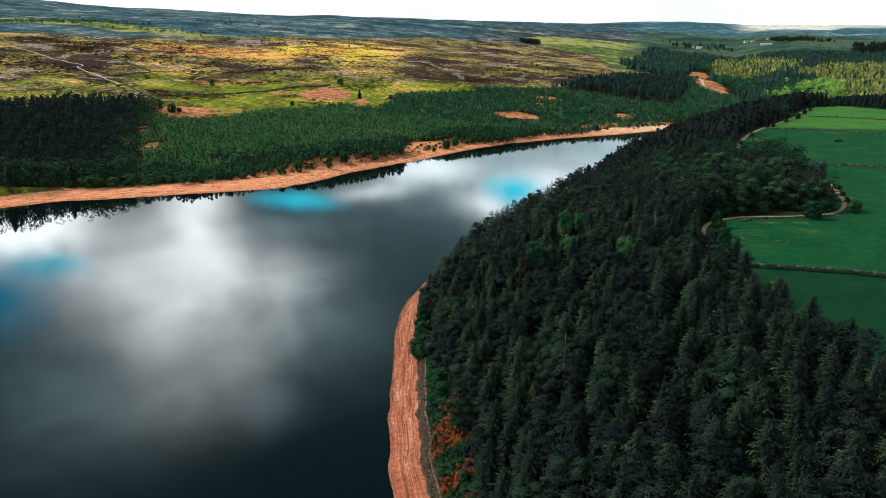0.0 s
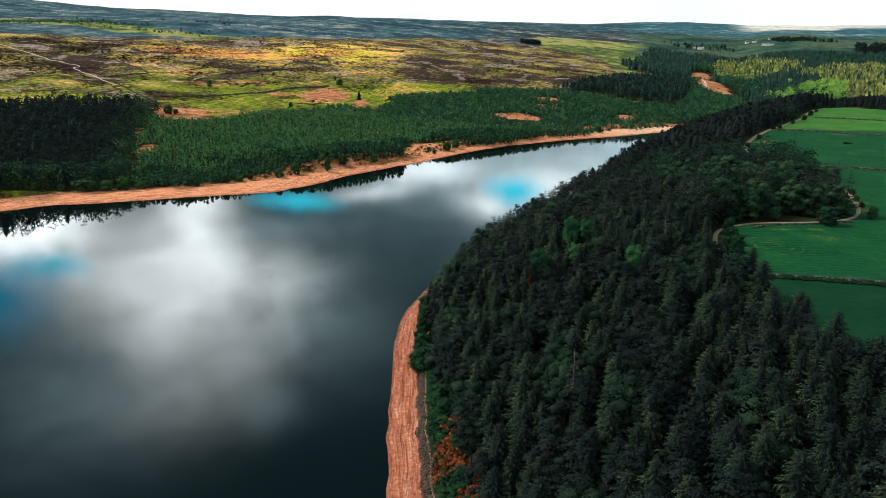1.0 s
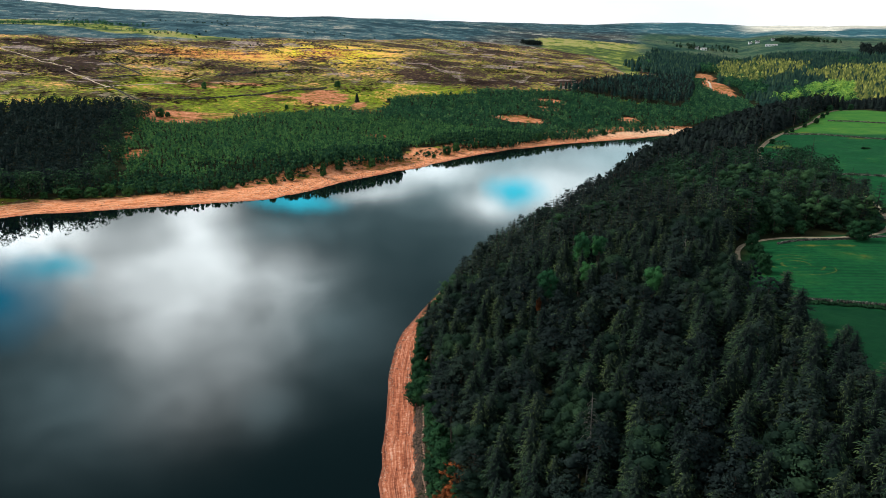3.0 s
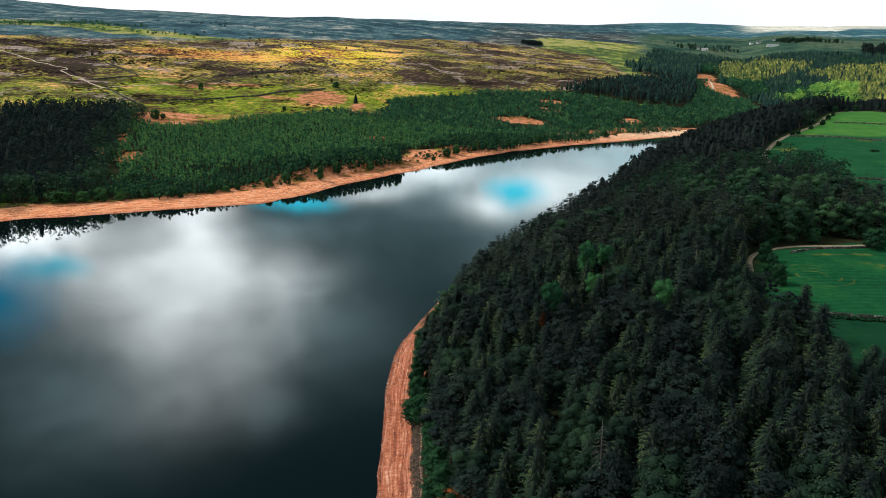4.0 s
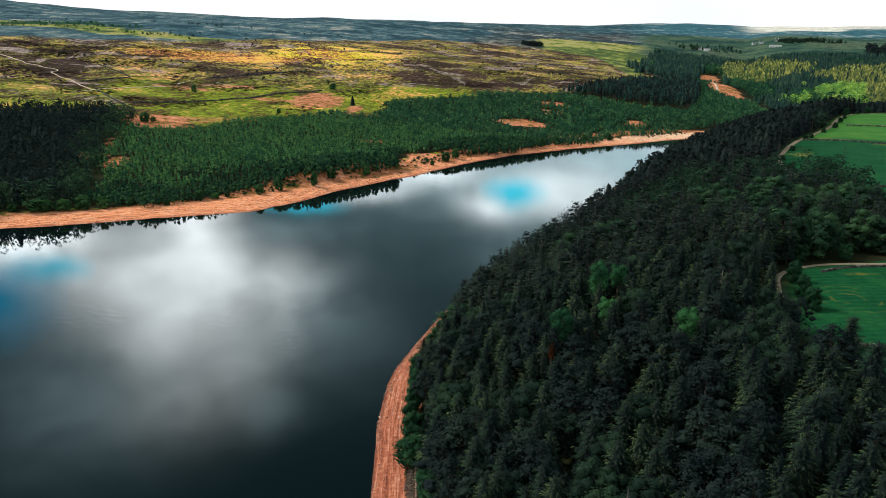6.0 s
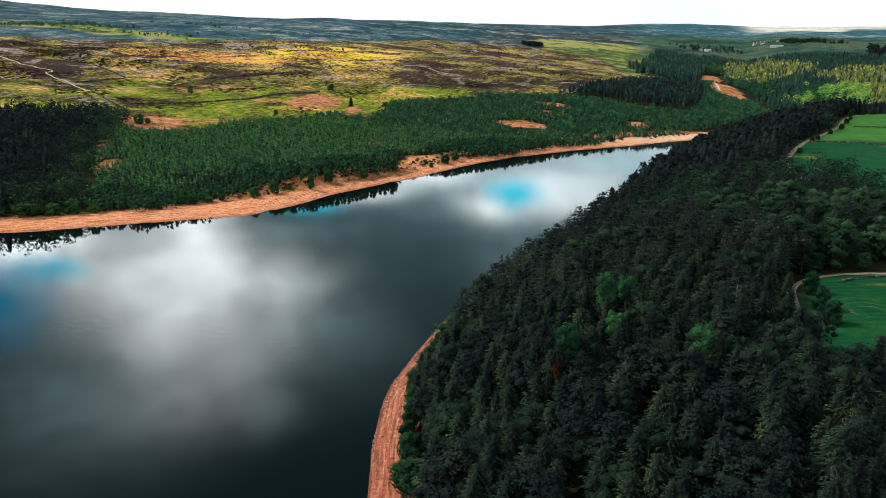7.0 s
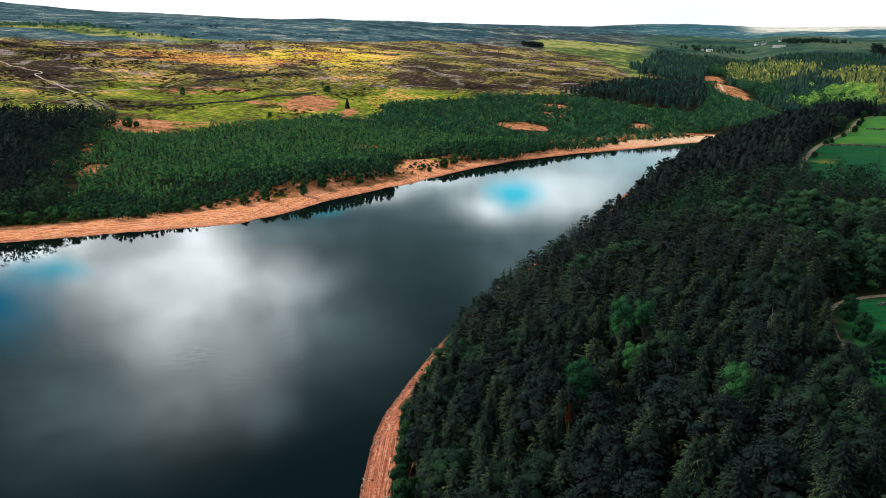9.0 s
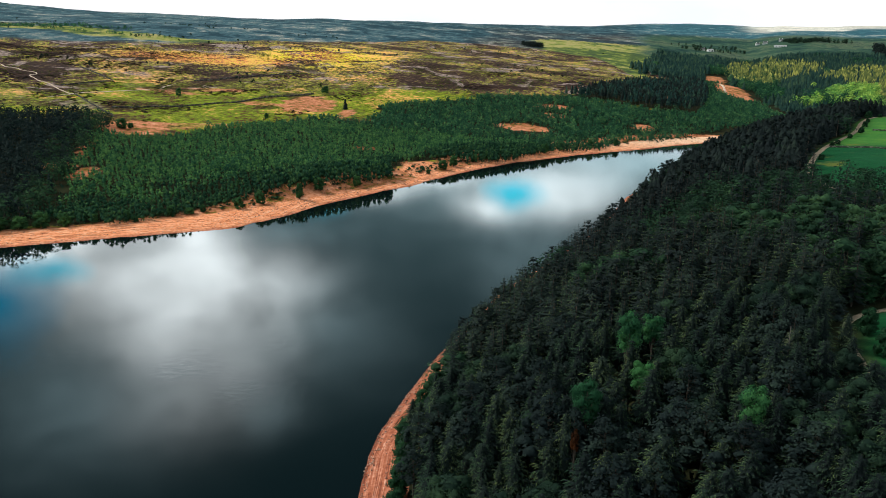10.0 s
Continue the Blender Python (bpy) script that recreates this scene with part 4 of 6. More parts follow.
def triangle_mesh(name, co, tri, mi, material_list, normals=None):
    me = bpy.data.meshes.new(name)
    me.vertices.add(len(co))
    me.vertices.foreach_set("co", np.ascontiguousarray(co, dtype=np.float32).ravel())
    me.loops.add(tri.size)
    me.loops.foreach_set("vertex_index", np.ascontiguousarray(tri, dtype=np.int32).ravel())
    me.polygons.add(len(tri))
    me.polygons.foreach_set("loop_start", np.arange(0, tri.size, 3, dtype=np.int32))
    for m in material_list:
        me.materials.append(m)
    me.polygons.foreach_set("material_index", np.ascontiguousarray(mi, dtype=np.int32))
    if normals is not None:
        me.attributes.new("custom_normal", "FLOAT_VECTOR", "POINT").data.foreach_set("vector", np.ascontiguousarray(normals, dtype=np.float32).ravel())
    me.update()
    return me


def spread(template, spots):
    """Copies of a template at rows of x, y, z, turn, width, height, as joined arrays."""
    v, f, mi = template[:3]
    spots = np.asarray(spots, float)
    n = len(spots)
    c, s = np.cos(spots[:, 3]), np.sin(spots[:, 3])
    co = np.empty((n, len(v), 3))
    co[:, :, 0] = (v[None, :, 0] * c[:, None] - v[None, :, 1] * s[:, None]) * spots[:, 4:5] + spots[:, 0:1]
    co[:, :, 1] = (v[None, :, 0] * s[:, None] + v[None, :, 1] * c[:, None]) * spots[:, 4:5] + spots[:, 1:2]
    co[:, :, 2] = v[None, :, 2] * spots[:, 5:6] + spots[:, 2:3]
    tri = (f[None] + (np.arange(n) * len(v))[:, None, None]).reshape(-1, 3)
    if len(template) == 3:
        return co.reshape(-1, 3), tri, np.tile(mi, n)
    q = template[3]
    nrm = np.stack([q[None, :, 0] * c[:, None] - q[None, :, 1] * s[:, None], q[None, :, 0] * s[:, None] + q[None, :, 1] * c[:, None], np.repeat(q[None, :, 2], n, 0)], -1)
    return co.reshape(-1, 3), tri, np.tile(mi, n), nrm.reshape(-1, 3)


def joined(name, pieces, mats, label, category="trees"):
    cs, ts, ms, k = [], [], [], 0
    for co, tri, mi, *_ in pieces:
        cs.append(co), ts.append(tri + k), ms.append(mi)
        k += len(co)
    nrm = np.vstack([q[3] for q in pieces]) if len(pieces[0]) > 3 else None
    return tagged(new(name, triangle_mesh(name, np.vstack(cs), np.vstack(ts), np.concatenate(ms), mats, nrm)), label, category, kind="stuff")


def scatter(x0, x1, y0, y1, step, seed, keep):
    r = np.random.RandomState(seed)
    gx, gy = np.meshgrid(np.arange(x0, x1, step), np.arange(y0, y1, step))
    gx = (gx + r.uniform(-0.48, 0.48, gx.shape) * step).ravel()
    gy = (gy + r.uniform(-0.48, 0.48, gy.shape) * step).ravel()
    h, side, d = land(gx, gy)
    k = keep(gx, gy, h, side, d, r)
    return np.stack([gx[k], gy[k], h[k]], 1), r


def sized(spots, r, hmin, hmax, wmin=0.85, wmax=1.2):
    n = len(spots)
    hs = hmin + (hmax - hmin) * r.beta(2.2, 2.0, n)
    return np.column_stack([spots, r.uniform(0, 6.28, n), hs * r.uniform(wmin, wmax, n), hs])


def forest(name, kinds, rows, r, mats, label):
    """kinds: (template, share). Rows are dealt out among the templates by chance."""
    share = np.cumsum([k[1] for k in kinds])
    pick = np.searchsorted(share / share[-1], r.uniform(0, 1, len(rows)))
    return joined(name, [spread(k[0].arrays(), rows[pick == i]) for i, k in enumerate(kinds) if (pick == i).any()], mats, label)


def part(name, mesh, parent, label=""):
    ob = new(name, mesh)
    ob.parent = parent
    if label:
        ob["label"] = label
    return ob


def tree_thing(name, shape, leaf_material, label, category, group=""):
    """A tree of height 1 as a thing: trunk and crown under an Empty at its foot."""
    root = tagged(new(name), label, category, group)
    for name, wood, mats in (("trunk", True, [M_BARK]), ("crown", False, [leaf_material, M_TIP])):
        co, tri, mi, nrm = shape.split(wood)
        part(name, triangle_mesh(name, co, tri, mi, mats, nrm), root)
    return root


def plant(kinds, rows, r):
    """Trees as things, each a copy of one of the kinds."""
    for k, row in enumerate(rows):
        first = kinds[int(r.randint(len(kinds)))]
        x, y, z, turn, w, h = row
        m = Matrix.Translation((x, y, z)) @ Matrix.Rotation(turn, 4, "Z")
        ob = copy_thing(first, m)
        ob.scale = (w, w, h)


def clear_away(things):
    for t in things:
        for o in (*t.children_recursive, t):
            bpy.data.objects.remove(o)


# the wood on the near bank
NEAR_END = 278.0
in_wood = lambda x, y, h, s, d, r: (s > 0) & (d > np.interp(y, [222, 240, 290, 320, 350, 395, 440], [14, 11, 10, 6.8, 6.5, 10, 14.5]) + 1.5 * np.sin(y * 0.11)) & (x < wood_edge(y) - 1.5 + 1.5 * np.sin(y * 0.3)) & (y < 800) & ~((d < 17.5) & (y < 190)) & (chain_distance(x, y, TRACK) > 3.5) & (chain_distance(x, y, TRACK_UP) > 4)
wood, r = scatter(-60, 420, 92, 800, 5.3, 11, in_wood)
leafy = waves(wood[:, 0], wood[:, 1], 60, 41) + 0.9 * smooth(40, 90, wood[:, 0]) * smooth(230, 290, wood[:, 1]) + 0.8 * smooth(300, 400, wood[:, 1]) * (1 - smooth(425, 475, wood[:, 1])) - 0.5 * smooth(440, 480, wood[:, 1]) - 0.75
is_leafy = leafy + r.uniform(-0.25, 0.25, len(wood)) > 0.25
bright_spots = np.array([(17.0, 231.5, 38.8), (34.2, 260, 41.6), (42.6, 221, 44.0), (28.4, 256, 43.0), (28.8, 243, 38.0)])
free = np.all(np.hypot(wood[:, None, 0] - bright_spots[None, :, 0], wood[:, None, 1] - bright_spots[None, :, 1]) > 3.2, 1)
wood, is_leafy = wood[free], is_leafy[free]

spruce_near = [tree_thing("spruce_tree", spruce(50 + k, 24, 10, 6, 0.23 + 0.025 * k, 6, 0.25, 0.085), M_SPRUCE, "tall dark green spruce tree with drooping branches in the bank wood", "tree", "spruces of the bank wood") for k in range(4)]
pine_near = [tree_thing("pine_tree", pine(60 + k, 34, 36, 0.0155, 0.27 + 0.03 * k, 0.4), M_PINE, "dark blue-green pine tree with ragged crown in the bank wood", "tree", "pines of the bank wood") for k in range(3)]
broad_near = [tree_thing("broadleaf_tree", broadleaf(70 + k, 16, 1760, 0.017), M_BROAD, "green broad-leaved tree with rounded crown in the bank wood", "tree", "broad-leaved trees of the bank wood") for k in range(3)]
bright_tree = [tree_thing("sycamore_tree", broadleaf(80 + k, 13, 2340, 0.0115, 0.165, 0.55), M_BRIGHT, "fresh bright green sycamore rising above dark conifers", "tree", "sycamores") for k in range(2)]
is_near = wood[:, 1] < NEAR_END
conif = wood[is_near & ~is_leafy]
rows = sized(conif, r, 12.0, 17.5, 1.0, 1.3)
shore_d = land(conif[:, 0], conif[:, 1])[2]
rows[:, 4:] *= np.where(conif[:, 1] > 200, np.interp(shore_d, [4, 18], [0.6, 1.0]), 1.0)[:, None]
for x, y, z in bright_spots:
    by = np.hypot(conif[:, 0] - x, conif[:, 1] - y) < 8
    rows[by, 5] = np.maximum(rows[by, 5], z - conif[by, 2] - 3.5)
rows[:, 4:] *= (1 - 0.36 * np.exp(-((rows[:, 0] - 71) / 8) ** 2 - ((rows[:, 1] - 238) / 20) ** 2))[:, None]
deal = r.uniform(0, 1, len(rows))
plant(spruce_near, rows[deal < 0.7], r)
plant(pine_near, rows[(deal >= 0.7) & (deal < 0.93)], r)
plant(broad_near, rows[deal >= 0.93] * np.array([1, 1, 1, 1, 0.85, 0.85]), r)
rows = sized(wood[is_near & is_leafy], r, 9, 15)
rows[:, 4:] *= (1 - 0.36 * np.exp(-((rows[:, 0] - 71) / 8) ** 2 - ((rows[:, 1] - 238) / 20) ** 2))[:, None]
plant(broad_near, rows, r)
bh = land(bright_spots[:, 0], bright_spots[:, 1])[0]
plant(bright_tree, [(x, y, h, 1.3 * k, (z - h) * 0.85, z - h) for k, ((x, y, z), h) in enumerate(zip(bright_spots, bh))], r)
clear_away(spruce_near + pine_near + broad_near + bright_tree)


def edge_sized(p, r, a, b):
    """Shorter trees where the wood meets the water."""
    rows = sized(p, r, a, b)
    d = land(p[:, 0], p[:, 1])[2]
    rows[:, 4:] *= np.where(p[:, 1] < 430, np.interp(d, [4, 18], [0.6, 1.0]), 1.0)[:, None]
    for x, y, z in bright_spots:
        by = np.hypot(p[:, 0] - x, p[:, 1] - y) < 9
        rows[by, 5] = np.maximum(rows[by, 5], z - p[by, 2] - 3.0)
    return rows


mid_band = (wood[:, 1] >= NEAR_END) & (wood[:, 1] < 360)
far_band = wood[:, 1] >= 360
roomy = np.random.RandomState(47).uniform(0, 1, len(wood)) < 0.42
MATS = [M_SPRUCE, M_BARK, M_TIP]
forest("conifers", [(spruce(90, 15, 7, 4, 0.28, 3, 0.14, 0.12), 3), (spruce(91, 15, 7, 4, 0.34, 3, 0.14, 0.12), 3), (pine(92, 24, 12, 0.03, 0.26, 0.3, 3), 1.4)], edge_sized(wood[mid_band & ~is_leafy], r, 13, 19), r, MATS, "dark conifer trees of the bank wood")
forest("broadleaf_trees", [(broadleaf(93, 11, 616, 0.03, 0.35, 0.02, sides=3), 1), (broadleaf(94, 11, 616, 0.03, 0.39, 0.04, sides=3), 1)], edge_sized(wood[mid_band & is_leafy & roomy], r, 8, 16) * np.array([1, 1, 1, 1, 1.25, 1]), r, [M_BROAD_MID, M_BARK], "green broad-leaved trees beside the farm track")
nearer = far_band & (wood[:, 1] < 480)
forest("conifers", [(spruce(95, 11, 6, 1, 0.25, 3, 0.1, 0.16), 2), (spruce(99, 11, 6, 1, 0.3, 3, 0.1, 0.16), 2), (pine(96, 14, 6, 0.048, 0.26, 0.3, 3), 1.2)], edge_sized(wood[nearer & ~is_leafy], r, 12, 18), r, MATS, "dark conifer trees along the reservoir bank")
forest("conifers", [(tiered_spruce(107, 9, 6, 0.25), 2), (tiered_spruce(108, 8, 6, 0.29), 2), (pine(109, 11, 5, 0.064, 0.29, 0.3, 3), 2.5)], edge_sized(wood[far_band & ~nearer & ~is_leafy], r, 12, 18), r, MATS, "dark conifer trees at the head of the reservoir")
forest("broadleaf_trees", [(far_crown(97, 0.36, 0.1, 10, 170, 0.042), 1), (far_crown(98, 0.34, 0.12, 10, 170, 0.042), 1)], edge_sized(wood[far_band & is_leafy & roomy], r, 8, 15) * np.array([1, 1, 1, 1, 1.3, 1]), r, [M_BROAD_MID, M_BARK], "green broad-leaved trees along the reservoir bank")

low, r = scatter(-20, 110, 110, 340, 6.2, 17, lambda x, y, h, s, d, r: in_wood(x, y, h, s, d, r) & (chain_distance(x, y, TRACK) > 7))
forest("understorey_trees", [(tiered_spruce(105, 5, 6, 0.34, 0.02), 2), (far_crown(106, 0.42, 0.05, 7, 49, 0.09), 2)], sized(low, r, 5, 9, 0.9, 1.3), r, [M_SPRUCE, M_BARK], "low shaded young trees between the tall conifers")
south, r = scatter(-10, 110, -160, 92, 5.6, 16, lambda x, y, h, s, d, r: (s > 0) & (d > 18) & (x < 86))
forest("conifers", [(tiered_spruce(100, 4, 5, 0.26), 1), (tiered_spruce(104, 4, 5, 0.3), 1)], sized(south, r, 12, 19), r, MATS, "dark conifers farther along the bank wood")
# dark wood across the water
p, r = scatter(-600, -200, 370, 760, 5.5, 12, lambda x, y, h, s, d, r: (s < 0) & (d > 21) & inside(x + 4 * np.sin(y * 0.1), y, DARK_WOOD))
def rising(p, r):
    """Lower trees by the beach than up the slope."""
    rows = sized(p, r, 8.5, 14)
    rows[:, 4:] *= np.interp(land(p[:, 0], p[:, 1])[2], [24, 70], [1.25, 1.0])[:, None]
    return rows


fringe = (land(p[:, 0], p[:, 1])[2] < 48) | ~inside(p[:, 0] + 14 + 5 * waves(p[:, 0], p[:, 1], 40, 55), p[:, 1] + 8, DARK_WOOD)
fringe &= r.uniform(0, 1, len(p)) < 0.7
forest("pine_wood", [(far_crown(101, 0.27, 0.3), 3), (far_crown(102, 0.33, 0.2), 3), (tiered_spruce(103, 7, 6, 0.24), 0.8)], rising(p[~fringe], r), r, [M_PINE_WOOD, M_BARK], "dark pine wood across the reservoir")
forest("wood_fringe", [(far_crown(104, 0.36, 0.12), 1), (far_crown(105, 0.4, 0.08), 1)], rising(p[fringe], r), r, [M_BROAD_MID, M_BARK], "dark green broad-leaved trees edging the pine wood")
# young birches across the water
def grown(p, r):
    """Taller at the water's edge than up the slope."""
    rows = sized(p, r, 3.6, 7.0, 0.8, 1.12)
    d = land(p[:, 0], p[:, 1])[2]
    k = 1 + np.interp(p[:, 1], [520, 560, 740, 800], [0.35, 0.95, 0.8, -0.25]) * (1 - smooth(25, 60, d)) - 0.2 * smooth(120, 260, d)
    rows[:, 4] *= k ** 0.5
    rows[:, 5] *= k
    return rows


clear_b = [(-184, 884, 30, 56), (-140, 854, 10, 30), (30, 850, 26, 25), (-246, 556, 6, 13), (60, 930, 16, 7), (66, 976, 22, 9), (150, 905, 9, 10), (-51, 658, 16, 28), (337, 1235, 23, 90), (345, 1360, 16, 60), (232, 1150, 8, 90)]
p, r = scatter(-290, 350, 440, 1400, 2.95, 13, lambda x, y, h, s, d, r: (s < 0) & inside(x + 5 * np.sin(y * 0.07), y + 4 * np.sin(x * 0.09), YOUNG_WOOD) & ~inside(x, y, DARK_PLANTATION) & np.all([np.hypot((x - a) / c, (y - b) / e) + r.uniform(-0.4, 0.3, x.shape) > 1 for a, b, c, e in clear_b], 0) & (r.uniform(0, 1, x.shape) < np.where(y < 790, 0.9, 0.62)))
front = p[:, 1] < 790
by_shore = land(p[:, 0], p[:, 1])[2] + 14 * waves(p[:, 0], p[:, 1], 45, 59) < np.interp(p[:, 1], [470, 560, 620, 790], [62, 62, 48, 40])
saplings = [(sapling(110, 0.25, 4, 16, 0.085), 2), (sapling(111, 0.3, 4, 16, 0.09), 2), (sapling(112, 0.21, 4, 16, 0.08), 1)]
forest("young_birches", saplings, grown(p[front & ~by_shore], r), r, [M_YOUNG, M_BARK], "dense young birch plantation on the far bank")
forest("young_birches", saplings, grown(p[front & by_shore], r), r, [M_YOUNG_SHORE, M_BARK], "taller dark young birches behind the far beach")
forest("young_birches", [(sapling(113, 0.3, 4, 14, 0.125), 2), (sapling(114, 0.36, 4, 14, 0.13), 2), (far_crown(115, 0.5, 0.1, 6, 36, 0.11), 0.9)], grown(p[~front], r), r, [M_YOUNG_SLOPE, M_BARK], "young birch plantation climbing towards the moor")
p, r = scatter(-240, 300, 560, 1120, 17, 19, lambda x, y, h, s, d, r: (s < 0) & (d > 24) & inside(x, y, YOUNG_WOOD) & ~inside(x, y, DARK_PLANTATION) & np.all([np.hypot((x - a) / c, (y - b) / e) > 1.25 for a, b, c, e in clear_b], 0) & (waves(x, y, 150, 58) + 0.003 * (y - 800) > 0.1))
forest("slope_trees", [(far_crown(116, 0.45, 0.06, 8, 80, 0.085), 1), (far_crown(117, 0.5, 0.08, 8, 80, 0.09), 1)], sized(p, r, 6, 10), r, [M_BROAD_FAR, M_BARK], "rounded darker trees standing among young birches")
p, r = scatter(80, 350, 950, 1400, 5.5, 14, lambda x, y, h, s, d, r: inside(x, y, DARK_PLANTATION))
half = r.uniform(0, 1, len(p)) < 0.5
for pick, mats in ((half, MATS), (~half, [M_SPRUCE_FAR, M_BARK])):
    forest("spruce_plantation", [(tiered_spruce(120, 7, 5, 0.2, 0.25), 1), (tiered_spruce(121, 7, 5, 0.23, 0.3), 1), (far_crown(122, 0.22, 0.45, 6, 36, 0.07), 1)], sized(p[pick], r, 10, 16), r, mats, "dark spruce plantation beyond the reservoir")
# outlines of the stands whose sunlight is painted into the foliage
SUNLIT_WOOD = [(385, 1150), (425, 1100), (455, 1060), (520, 1215), (545, 1300), (480, 1295), (432, 1255)]
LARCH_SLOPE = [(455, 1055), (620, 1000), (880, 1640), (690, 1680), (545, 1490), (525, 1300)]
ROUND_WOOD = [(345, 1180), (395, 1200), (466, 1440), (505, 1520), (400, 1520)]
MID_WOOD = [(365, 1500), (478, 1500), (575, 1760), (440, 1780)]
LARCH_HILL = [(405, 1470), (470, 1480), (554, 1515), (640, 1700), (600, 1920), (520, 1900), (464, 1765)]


CLEARING = [(322, 1325), (356, 1320), (440, 1640), (392, 1650)]


def above_field(x, y):
    return (y > 806 - 2.67 * np.maximum(x - 341, 0)) | (x < wood_edge(y) - 2)


p, r = scatter(180, 1700, 690, 2300, 8.4, 15, lambda x, y, h, s, d, r: (((s > 0) & (d < 420 + 130 * waves(x, y, 500, 51))) | ((s < 0) & ((y < 1300) | (y < 1420 + 3.6 * (x - 230) + 60 * waves(x, y, 120, 57))) & (d < np.interp(y, [1300, 1550], [110, 260]) + 40 * waves(x, y, 200, 52)) & (y > 1000))) & (x < 300 + 0.62 * y) & (y < 1990 - 0.22 * (x - 500)) & ~((x < 352) & (y > 960) & (y < 1430)) & above_field(x, y) & ~((s > 0) & (y < 800) & (x < wood_edge(y))) & (chain_distance(x, y, TRACK_UP) > 5) & ~inside(x, y, DARK_PLANTATION) & (np.hypot((x - 338) / 25, (y - 1240) / 95) > 1) & ~inside(x, y, CLEARING))
wob = 20 * waves(p[:, 0], p[:, 1], 90, 53)
within = lambda poly: inside(p[:, 0] + wob, p[:, 1] + 2.5 * wob, poly)
belt = (p[:, 1] < 1010) & (p[:, 0] > 255)
# trees that get the leaf colour with painted sunlight
fresh = within(SUNLIT_WOOD) & ~belt
fresh &= r.uniform(0, 1, len(p)) < np.interp(p[:, 0], [390, 500], [0.3, 0.95])
larch = (within(LARCH_SLOPE) | within(LARCH_HILL)) & (r.uniform(0, 1, len(p)) < 0.85) & ~belt & ~fresh
leafy_far = (within(SUNLIT_WOOD) | within(ROUND_WOOD) | within(MID_WOOD) | (waves(p[:, 0], p[:, 1], 210, 54) > 1.0)) & ~belt & ~fresh & ~larch
thin = r.uniform(0, 1, len(p)) < 0.6
dark_far = ~(belt | fresh | larch | leafy_far)
def low_front(rows):
    """Younger trees on the slope that faces the reservoir head."""
    rows[:, 4:] *= np.interp(rows[:, 1], [1000, 1260], [0.6, 1.0])[:, None]
    return rows


forest("belt_conifers", [(tiered_spruce(136, 6, 5, 0.27), 2), (tiered_spruce(137, 5, 5, 0.3), 2), (far_crown(138, 0.3, 0.2, 6, 42, 0.075), 1.5)], sized(p[belt], r, 8, 13, 1.0, 1.4), r, [M_SPRUCE, M_BARK], "dark conifer belt beyond the top field")
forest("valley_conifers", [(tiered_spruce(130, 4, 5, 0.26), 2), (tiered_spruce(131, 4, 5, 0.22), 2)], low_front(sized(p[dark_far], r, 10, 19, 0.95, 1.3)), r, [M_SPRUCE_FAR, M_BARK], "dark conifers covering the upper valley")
forest("valley_larches", [(tiered_spruce(134, 5, 5, 0.27), 1), (tiered_spruce(135, 5, 5, 0.23), 1)], sized(p[larch], r, 10, 17, 0.95, 1.3), r, [M_LARCH, M_BARK], "larches in the upper valley, sunlight painted in as golden green")
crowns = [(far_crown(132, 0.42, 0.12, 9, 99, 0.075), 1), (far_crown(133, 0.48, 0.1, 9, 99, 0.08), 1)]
forest("valley_broadleaves", crowns, sized(p[fresh & thin], r, 9, 18), r, [M_SUNLIT_LEAF, M_BARK], "broad-leaved trees in the upper valley, sunlight painted in as light green")
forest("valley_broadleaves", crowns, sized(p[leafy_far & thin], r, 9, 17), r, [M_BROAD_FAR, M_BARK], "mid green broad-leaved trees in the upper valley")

# ---- tracks, walls, stones ----
def smooth_line(points, step, rounds=2):
    """A rounded line through the points, in even steps."""
    p = np.asarray(points, float)
    for _ in range(rounds):
        q = [p[0]]
        for a, b in zip(p[:-1], p[1:]):
            q += [a * 0.75 + b * 0.25, a * 0.25 + b * 0.75]
        p = np.array(q + [p[-1]])
    d = np.concatenate([[0], np.cumsum(np.hypot(*np.diff(p, axis=0).T))])
    t = np.arange(0, d[-1], step)
    return np.stack([np.interp(t, d, p[:, 0]), np.interp(t, d, p[:, 1])], 1)


def ribbon(name, points, width, lift, thick, material, label, category, step=2.0, rounds=2):
    """A worn track: a thin slab laid along the ground, with a crown and uneven edges."""
    r = np.random.RandomState(len(name) + len(points))
    p = smooth_line(points, step, rounds)
    t = np.gradient(p, axis=0)
    t /= np.hypot(t[:, 0], t[:, 1])[:, None]
    nrm = np.stack([-t[:, 1], t[:, 0]], 1)
    rows = []
    for off in (-0.5, -0.5, -0.2, 0.2, 0.5, 0.5):
        w = off * width * (1 + (0.12 * r.uniform(-1, 1, len(p)) if abs(off) == 0.5 else 0))
        q = p + nrm * np.asarray(w).reshape(-1, 1) if np.ndim(w) else p + nrm * w
        rows.append(np.column_stack([q, ground_z(q[:, 0], q[:, 1]) + lift]))
    rows[0][:, 2] -= thick
    rows[-1][:, 2] -= thick
    n, k = len(p), len(rows)
    co = np.stack(rows, 1).reshape(-1, 3)
    tri = []
    for i in range(n - 1):
        for j in range(k - 1):
            a = i * k + j
            tri += [(a, a + k, a + 1), (a + 1, a + k, a + k + 1)]
    me = triangle_mesh(name, co, np.array(tri), np.zeros(len(tri), int), [material])
    return tagged(new(name, me), label, category, kind="structure")


M_TRACK = plain_variation("track_gravel", (0.16, 0.115, 0.075), (0.38, 0.3, 0.21), 0.8)
M_PATH = plain_variation("pale_path", (0.34, 0.24, 0.17), (0.74, 0.6, 0.46), 0.12)
